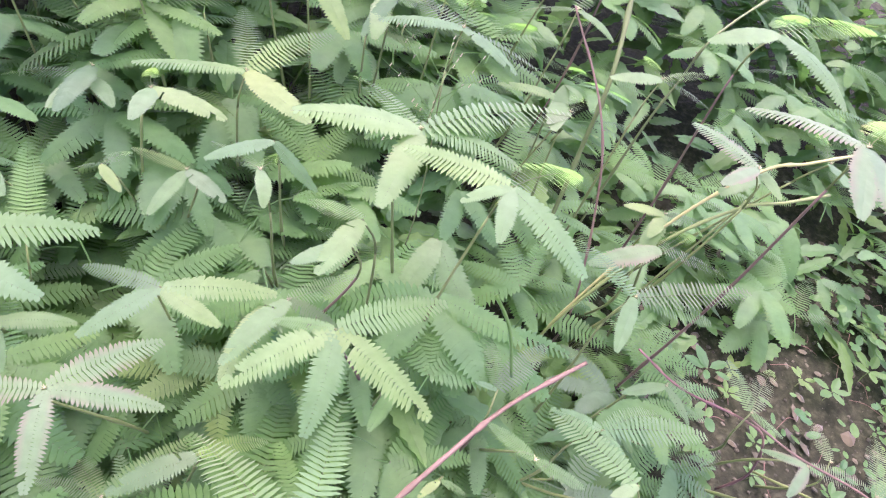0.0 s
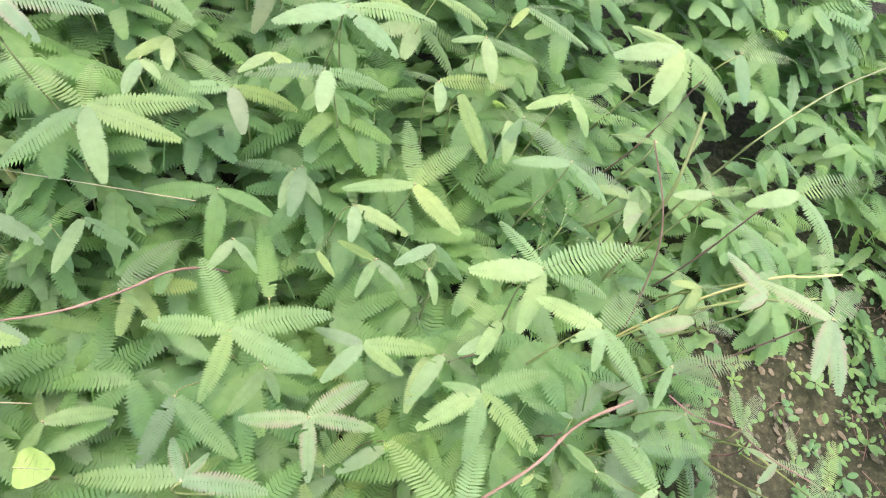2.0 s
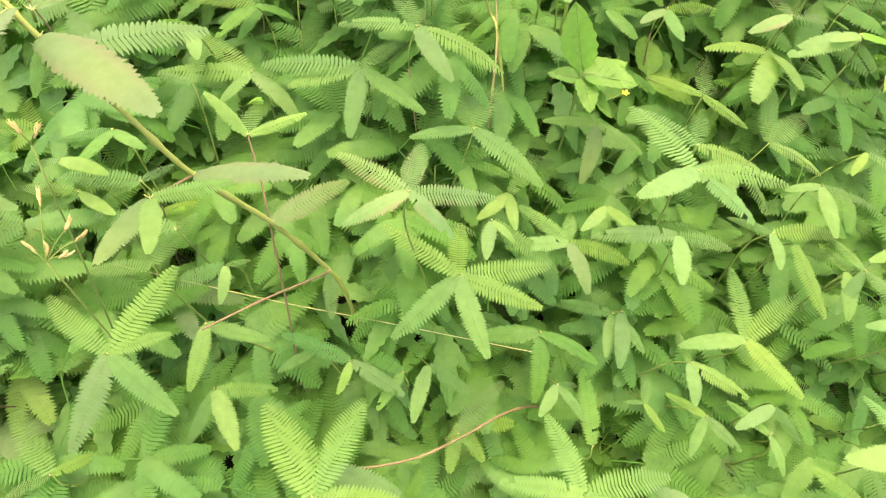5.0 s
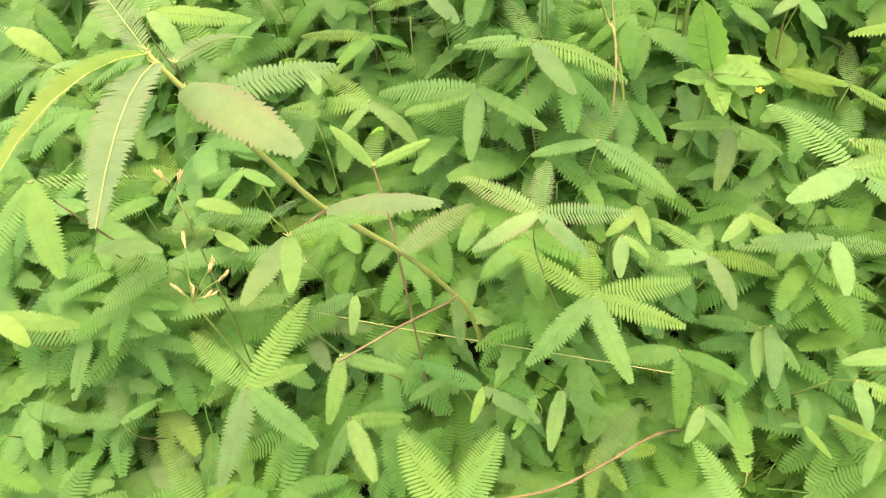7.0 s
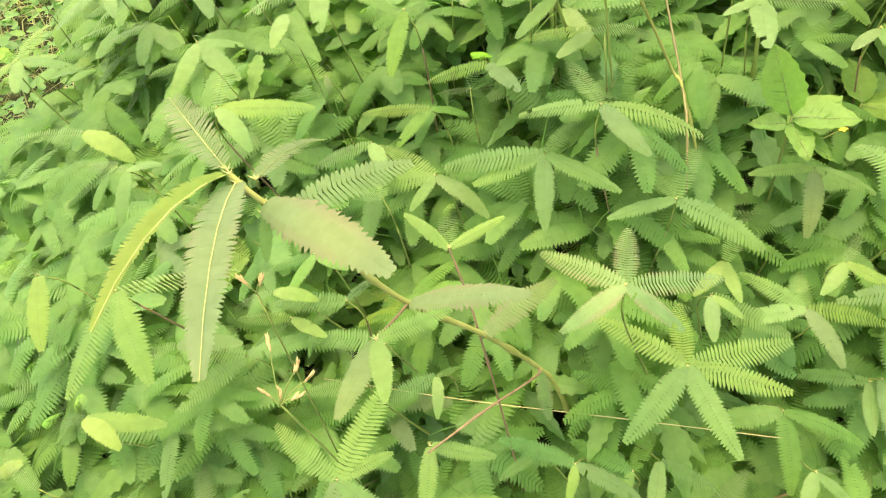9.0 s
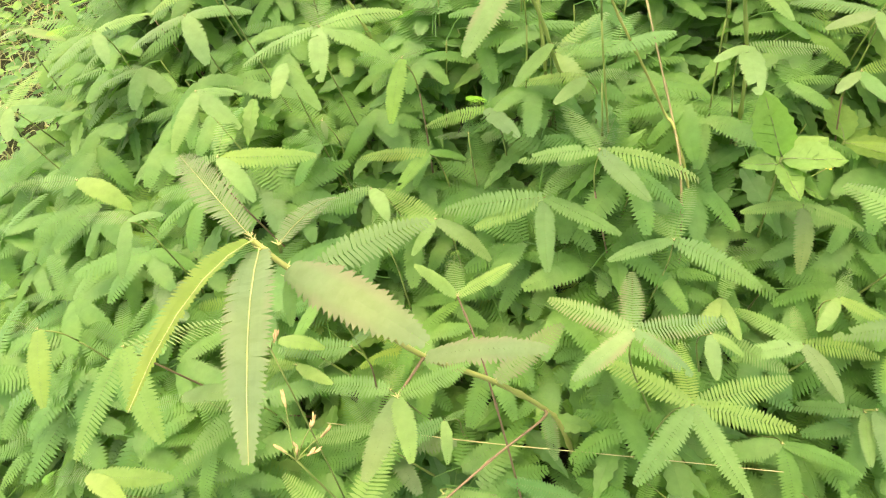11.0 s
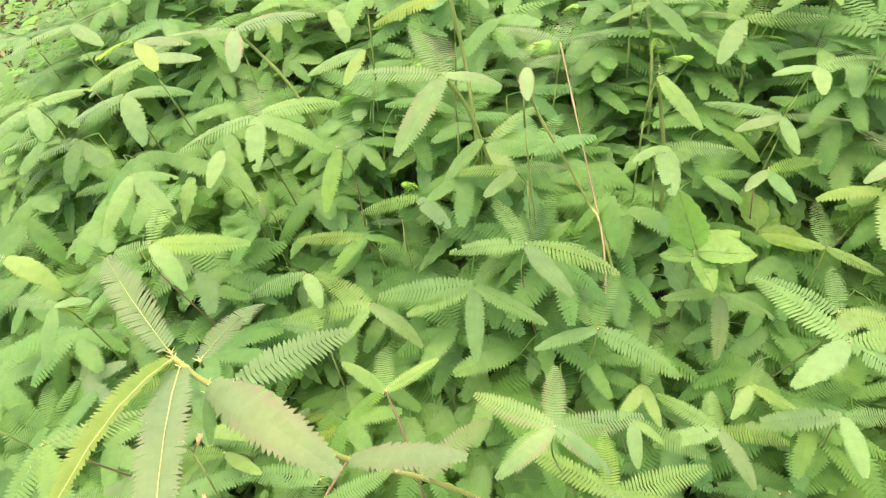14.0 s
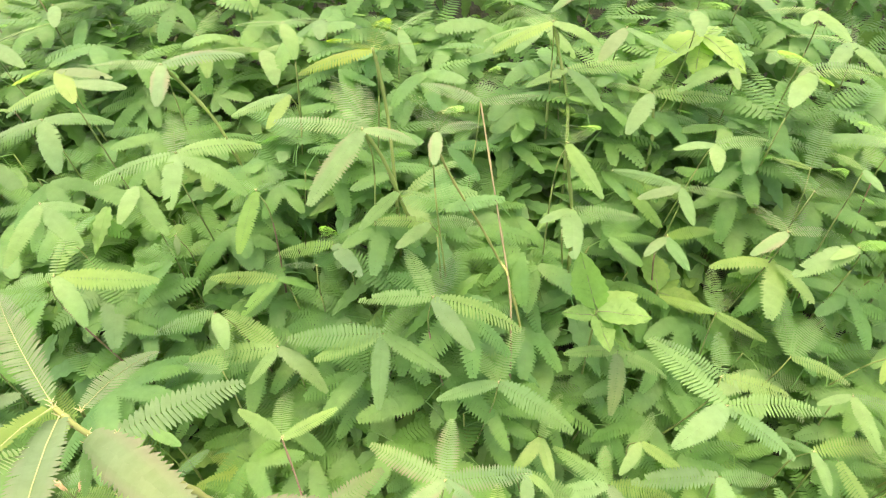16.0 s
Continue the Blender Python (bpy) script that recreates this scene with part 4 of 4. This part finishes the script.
sedge((-0.690, 0.300, 0.0), (-0.678, 0.283, 0.468), [(-0.688, 0.316, 0.500), (-0.666, 0.307, 0.487), (-0.656, 0.303, 0.481), (-0.664, 0.289, 0.473), (-0.676, 0.289, 0.478), (-0.688, 0.286, 0.478)], "green sedge stalk with dry tan spikelets on short rays")
sedge((-0.702, 0.262, 0.0), (-0.702, 0.345, 0.520), [(-0.695, 0.350, 0.531), (-0.709, 0.347, 0.532)], "thin green sedge stalk with a tan spikelet head")


def panicle(root, top, label):
    ob = thing("grass_panicle", Matrix.Translation(root), label, "grass")
    t = Vector(top) - Vector(root)
    part("stalk", smooth(mesh_of("stalk", *tube(spline([(0, 0, 0), t * 0.55 + Vector((0.01, 0, 0)), t], 6), 0.0007, 0.0005, 4), STEM_GREEN)), ob)
    spin = random.Random(8)
    for k in range(13):
        a = spin.uniform(0, 6.28)
        start = t * (0.8 + 0.2 * spin.random())
        end = start + Vector((0.036 * math.cos(a), 0.036 * math.sin(a), spin.uniform(0.0, 0.05)))
        ray = part("ray", mesh_of("ray", *tube(spline([start, start.lerp(end, 0.5) + Vector((0, 0, 0.004)), end], 3), 0.00035, 0.0002, 3), BROAD), ob)
        for u in (0.6, 0.8, 1.0):
            q = start.lerp(end, u)
            part("grain", mesh_of("grain", *tube([q, q + Vector((0.0005, 0.0004, 0.0012)), q + Vector((0.001, 0.0004, 0.0026))], 0.0004, 0.0003, 4), STRAW), ray)
    return ob


panicle((0.070, 0.470, 0.0), (0.058, 0.385, 0.375), "fine airy green grass panicle above the leaves")


def broad_leaf(name, long, wide, material, parent, m, droop=0.2, teeth=0.0, round_tip=False, seed=1):
    """A simple broad blade with a fold along its middle and a toothed or wavy edge."""
    spin = random.Random(seed)
    v, f, rows, half = [], [], 14, 4
    for i in range(rows + 1):
        u = i / rows
        w = math.sin(math.pi * u ** (0.85 if not round_tip else 0.62)) ** (0.75 if not round_tip else 0.55) * wide / 2
        if teeth and i % 2:
            w *= 1 - teeth
        for k in range(-half, half + 1):
            s = k / half
            v.append((long * u, w * s, -droop * long * u * u + abs(s) * w * 0.22 + 0.0012 * math.sin(9 * u + 3 * s) + spin.uniform(-0.0007, 0.0007)))
    n = 2 * half + 1
    f = [(i * n + k, i * n + k + 1, (i + 1) * n + k + 1, (i + 1) * n + k) for i in range(rows) for k in range(n - 1)]
    blade = part(name, smooth(mesh_of("blade", v, f, material)), parent, m)
    line = [(long * u, 0, -droop * long * u * u + 0.0012 * math.sin(9 * u) + 0.0002) for u in np.linspace(0, 0.95, 7)]
    part("midrib", smooth(mesh_of("midrib", *tube(line, 0.0008, 0.0003, 4), RIB)), blade)
    for i in range(3, 12, 2):
        for s in (-1, 1):
            u = i / rows
            a = Vector((long * u, 0, -droop * long * u * u + 0.0004))
            w = math.sin(math.pi * u ** 0.85) ** 0.75 * wide / 2 * 0.8
            b = Vector((long * min(0.98, u + 0.13), s * w, -droop * long * (u + 0.13) ** 2 + w * 0.22 + 0.0004))
            part("vein", mesh_of("vein", *tube([a, a.lerp(b, 0.5) - Vector((0, 0, 0.0004)), b], 0.0003, 0.0002, 3), BROAD), blade)
    return blade


def broad_weed(x, y, z, label, leaves, material, flower=None, teeth=0.12, round_tip=False):
    """A weed with simple leaves: (azimuth, elevation, length, width)."""
    ob = thing("broadleaf_weed", Matrix.Translation((x, y, 0)), label, "plant")
    part("stem", smooth(mesh_of("stem", *tube(spline([(0.02, 0.03, 0), (0.008, 0.012, z * 0.5), (0, 0, z)], 6), 0.0022, 0.0014, 6), STEM_GREEN)), ob)
    for n, (az, el, long, wide, *turn) in enumerate(leaves):
        broad_leaf("leaf", long, wide, material, ob, Matrix.Translation((0, 0, z - 0.004 * n)) @ aim(az, el, 1.0, turn[0] if turn else 8 - 5 * n), 0.15, teeth, round_tip, n + 1)
    if flower:
        fx, fy, fz = Vector(flower) - Vector((x, y, 0))
        stalk = part("flower", smooth(mesh_of("flower_stalk", *tube([(0, 0, z), (fx * 0.6, fy * 0.6, fz - 0.006), (fx, fy, fz)], 0.0006, 0.0005, 4), STEM_GREEN)), ob, None, "small yellow flower")
        for k in range(5):
            a = 2 * math.pi * k / 5
            d, s = Vector((math.cos(a), math.sin(a), 0.35)), Vector((-math.sin(a), math.cos(a), 0))
            o = Vector((fx, fy, fz))
            part("petal", mesh_of("petal", [o, o + d * 0.002 + s * 0.0012, o + d * 0.0042 + s * 0.001, o + d * 0.005, o + d * 0.0042 - s * 0.001, o + d * 0.002 - s * 0.0012], [(0, 1, 2, 3, 4, 5)], PETAL), stalk)
    return ob


broad_weed(-0.306, 0.657, 0.424, "weed with broad toothed light-green leaves and a tiny yellow flower", [(162, 66, 0.074, 0.040, -75), (-5, 14, 0.058, 0.038), (-70, 0, 0.046, 0.026), (178, 4, 0.036, 0.022), (35, 24, 0.056, 0.040), (-30, -4, 0.050, 0.030)], BROAD, flower=(-0.249, 0.688, 0.379))
broad_weed(-0.200, 0.985, 0.582, "weed with broad soft yellow-green leaves behind the feathery ones", [(-150, -22, 0.070, 0.050), (-35, -12, 0.072, 0.040), (-95, -28, 0.050, 0.036), (60, 5, 0.055, 0.034)], LIME)
broad_weed(-0.215, 0.765, 0.345, "weed with soft broad green leaves among the feathery ones", [(100, 20, 0.060, 0.040), (-20, 5, 0.065, 0.036), (60, 10, 0.055, 0.034)], BROAD)
broad_weed(0.060, 0.800, 0.482, "weed with long pointed yellow-green leaves at the back of the thicket", [(-120, -20, 0.105, 0.034), (-45, -16, 0.110, 0.032), (-20, 2, 0.090, 0.022), (70, 12, 0.080, 0.030)], LIME)
broad_weed(-0.575, 0.610, 0.300, "low weed with small bright green leaves and a tiny yellow flower", [(20, 5, 0.035, 0.017), (140, 0, 0.035, 0.017), (260, 5, 0.033, 0.016)], BROAD, flower=(-0.579, 0.606, 0.318))
broad_weed(-0.430, 0.124, 0.178, "bright lime-yellow weed with three round leaves", [(197, 6, 0.031, 0.033), (110, 8, 0.031, 0.034), (-60, 2, 0.031, 0.034)], LIME, teeth=0.0, round_tip=True)
broad_weed(-0.388, 0.142, 0.175, "lime-yellow weed with a round leaf under the feathery ones", [(5, 6, 0.034, 0.036)], LIME, teeth=0.0, round_tip=True)

# ---- bare soil: stones, fallen leaves, twigs and seedlings ----
rnd = random.Random(41)


def bare_spot():
    if rnd.random() < 0.6:
        return rnd.uniform(0.25, 1.0), rnd.uniform(0.1, 0.75)
    return rnd.uniform(-2.4, -1.25), rnd.uniform(0.3, 2.2)


v, f = [], []
for n in range(5200):
    x, y = bare_spot()
    r = 0.0008 + 0.0040 * rnd.random() ** 4
    o = np.array((x, y, rise(x, y) + r * 0.3))
    b = len(v)
    for q in ((1, 0, 0), (-1, 0, 0), (0, 1, 0), (0, -1, 0), (0, 0, 0.8), (0, 0, -0.8)):
        v.append(o + np.array(q) * r * np.array([rnd.uniform(0.6, 1.3) for _ in range(3)]))
    f += [tuple(b + i for i in q) for q in ((0, 2, 4), (2, 1, 4), (1, 3, 4), (3, 0, 4), (2, 0, 5), (1, 2, 5), (3, 1, 5), (0, 3, 5))]
tagged(new("gravel", smooth(mesh_of("gravel", v, f, STONE))), "small grey-brown stones and crumbs on the bare soil", "gravel", kind="stuff")

v, f = [], []
for n in range(900):
    x, y = bare_spot()
    a, long = rnd.uniform(0, 6.28), rnd.uniform(0.006, 0.026)
    d, s = np.array((math.cos(a), math.sin(a), rnd.uniform(-0.15, 0.3))), np.array((-math.sin(a), math.cos(a), rnd.uniform(-0.3, 0.3)))
    o = np.array((x, y, rise(x, y) + 0.004))
    w, curl = long * rnd.uniform(0.18, 0.34), rnd.uniform(0, 0.25) * long
    b = len(v)
    v += [o, o + d * long * 0.3 + s * w, o + d * long * 0.75 + s * w * 0.8, o + d * long, o + d * long * 0.75 - s * w * 0.8, o + d * long * 0.3 - s * w, o + d * long * 0.5 + np.array((0, 0, curl))]
    f += [(b + i, b + j, b + 6) for i, j in ((0, 1), (1, 2), (2, 3), (3, 4), (4, 5), (5, 0))]
tagged(new("leaf_litter", mesh_of("leaf_litter", v, f, LITTER)), "dry curled brown fallen leaves on the soil", "litter", kind="stuff")

v, f = [], []
for n in range(260):
    x, y = bare_spot()
    a, long = rnd.uniform(0, 6.28), rnd.uniform(0.015, 0.06)
    z = rise(x, y) + 0.003
    tv, tf = tube(spline([(x, y, z), (x + math.cos(a) * long * 0.5, y + math.sin(a) * long * 0.5, z + rnd.uniform(0, 0.012)), (x + math.cos(a + 0.2) * long, y + math.sin(a + 0.2) * long, z)], 3), 0.0006, 0.0003, 4)
    b = len(v)
    v += tv
    f += [tuple(b + i for i in q) for q in tf]
tagged(new("dry_twigs", mesh_of("dry_twigs", v, f, STEM_BROWN)), "dry straw and thin twigs scattered on the soil", "litter", kind="stuff")


def west_spot():
    """A place on the open ground to the west, ever rarer towards its uneven edge."""
    while True:
        x, y = rnd.uniform(-3.3, -1.34), rnd.uniform(-0.3, 3.2)
        if math.hypot((x + 1.5) / 1.45, (y - 1.3) / 1.55) + 0.35 * noise.noise((x * 2.2, y * 2.2, 7)) < rnd.uniform(0.75, 1.0):
            return x, y


v, f = [], []
for n in range(4200):
    x, y = west_spot()
    a, long, up = rnd.uniform(0, 6.28), rnd.uniform(0.03, 0.12), rnd.uniform(0.05, 0.9)
    d, s = np.array((math.cos(a), math.sin(a), 0)), np.array((-math.sin(a), math.cos(a), 0)) * rnd.uniform(0.0008, 0.0022)
    o = np.array((x, y, rise(x, y)))
    b = len(v)
    m1, m2 = o + d * long * 0.4 + np.array((0, 0, long * up * 0.8)), o + d * long + np.array((0, 0, long * up * 0.7))
    v += [o - s, o + s, m1 + s, m1 - s, m2]
    f += [(b, b + 1, b + 2, b + 3), (b + 3, b + 2, b + 4)]
tagged(new("dry_grass", mesh_of("dry_grass", v, f, DRY)), "tangled dry pale grass with some green blades on the soil", "grass", kind="stuff")

v, f = [], []
for n in range(9400):
    x, y = west_spot() if n < 8000 else (rnd.uniform(0.36, 1.1), rnd.uniform(0.2, 0.85))
    if n >= 8000 and noise.noise((x * 9, y * 9, 1)) < 0.14:
        continue
    a, long = rnd.uniform(0, 6.28), rnd.uniform(0.014, 0.038) if n < 8000 else rnd.uniform(0.007, 0.018)
    d, s = np.array((math.cos(a), math.sin(a), rnd.uniform(-0.4, 0.5))), np.array((-math.sin(a), math.cos(a), rnd.uniform(-0.3, 0.3)))
    o = np.array((x, y, rise(x, y) + rnd.uniform(0.01, 0.11 if n < 8000 else 0.07)))
    w = long * rnd.uniform(0.25, 0.4)
    b = len(v)
    ring = [(0.0, 0.0), (0.16, 0.72), (0.40, 1.0), (0.68, 0.92), (0.90, 0.50), (1.0, 0.0)]
    v += [o + d * long * u + s * w * k for u, k in ring] + [o + d * long * u - s * w * k for u, k in ring[4:0:-1]] + [o + d * long * 0.5 - np.array((0, 0, 0.12 * long))]
    f += [(b + i, b + (i + 1) % 10, b + 10) for i in range(10)]
tagged(new("low_weeds", mesh_of("low_weeds", v, f, SINGLE_SHADED)), "low tangle of small green weed leaves on the soil", "weeds", kind="stuff")


def seedling_meshes():
    made = []
    for k in range(3):
        spin = random.Random(60 + k)
        v, f = [], []
        for n in range(5):
            a = 1.26 * n + spin.uniform(-0.3, 0.3)
            m = Matrix.Rotation(a, 4, "Z") @ Matrix.Translation((0.006, 0, 0)) @ Matrix.Rotation(radians(spin.uniform(-25, 5)), 4, "Y")
            b, long = len(v), spin.uniform(0.014, 0.026)
            ring = [(0, 0), (0.25, 0.2), (0.6, 0.24), (0.88, 0.12), (1, 0), (0.88, -0.12), (0.6, -0.24), (0.25, -0.2)]
            v += [m @ Vector((u * long, w * long, 0.02 + 0.12 * abs(w) * long)) for u, w in ring] + [m @ Vector((0.5 * long, 0, 0.02 - 0.001))]
            f += [(b + i, b + (i + 1) % 8, b + 8) for i in range(8)]
        made.append(mesh_of("leaves", v, f, DEEP_SHADED))
    return made


SEED = seedling_meshes()
for n in range(100):
    x, y = bare_spot()
    if n < 65:
        x, y = rnd.uniform(0.36, 0.95), rnd.uniform(0.22, 0.75)
    s = rnd.uniform(0.6, 1.3)
    ob = thing("seedling", Matrix.Translation((x, y, rise(x, y) - 0.001)) @ Matrix.Rotation(rnd.uniform(0, 6.28), 4, "Z") @ Matrix.Diagonal((s, s, s, 1)), "small green seedling with oval leaves on the bare soil", "plant", "seedlings on the soil")
    part("stem", mesh_of("stem", *tube([(0, 0, 0), (0.001, 0, 0.01), (0, 0, 0.02)], 0.0007, 0.0005, 4), STEM_GREEN), ob)
    part("leaf", SEED[n % 3], ob)
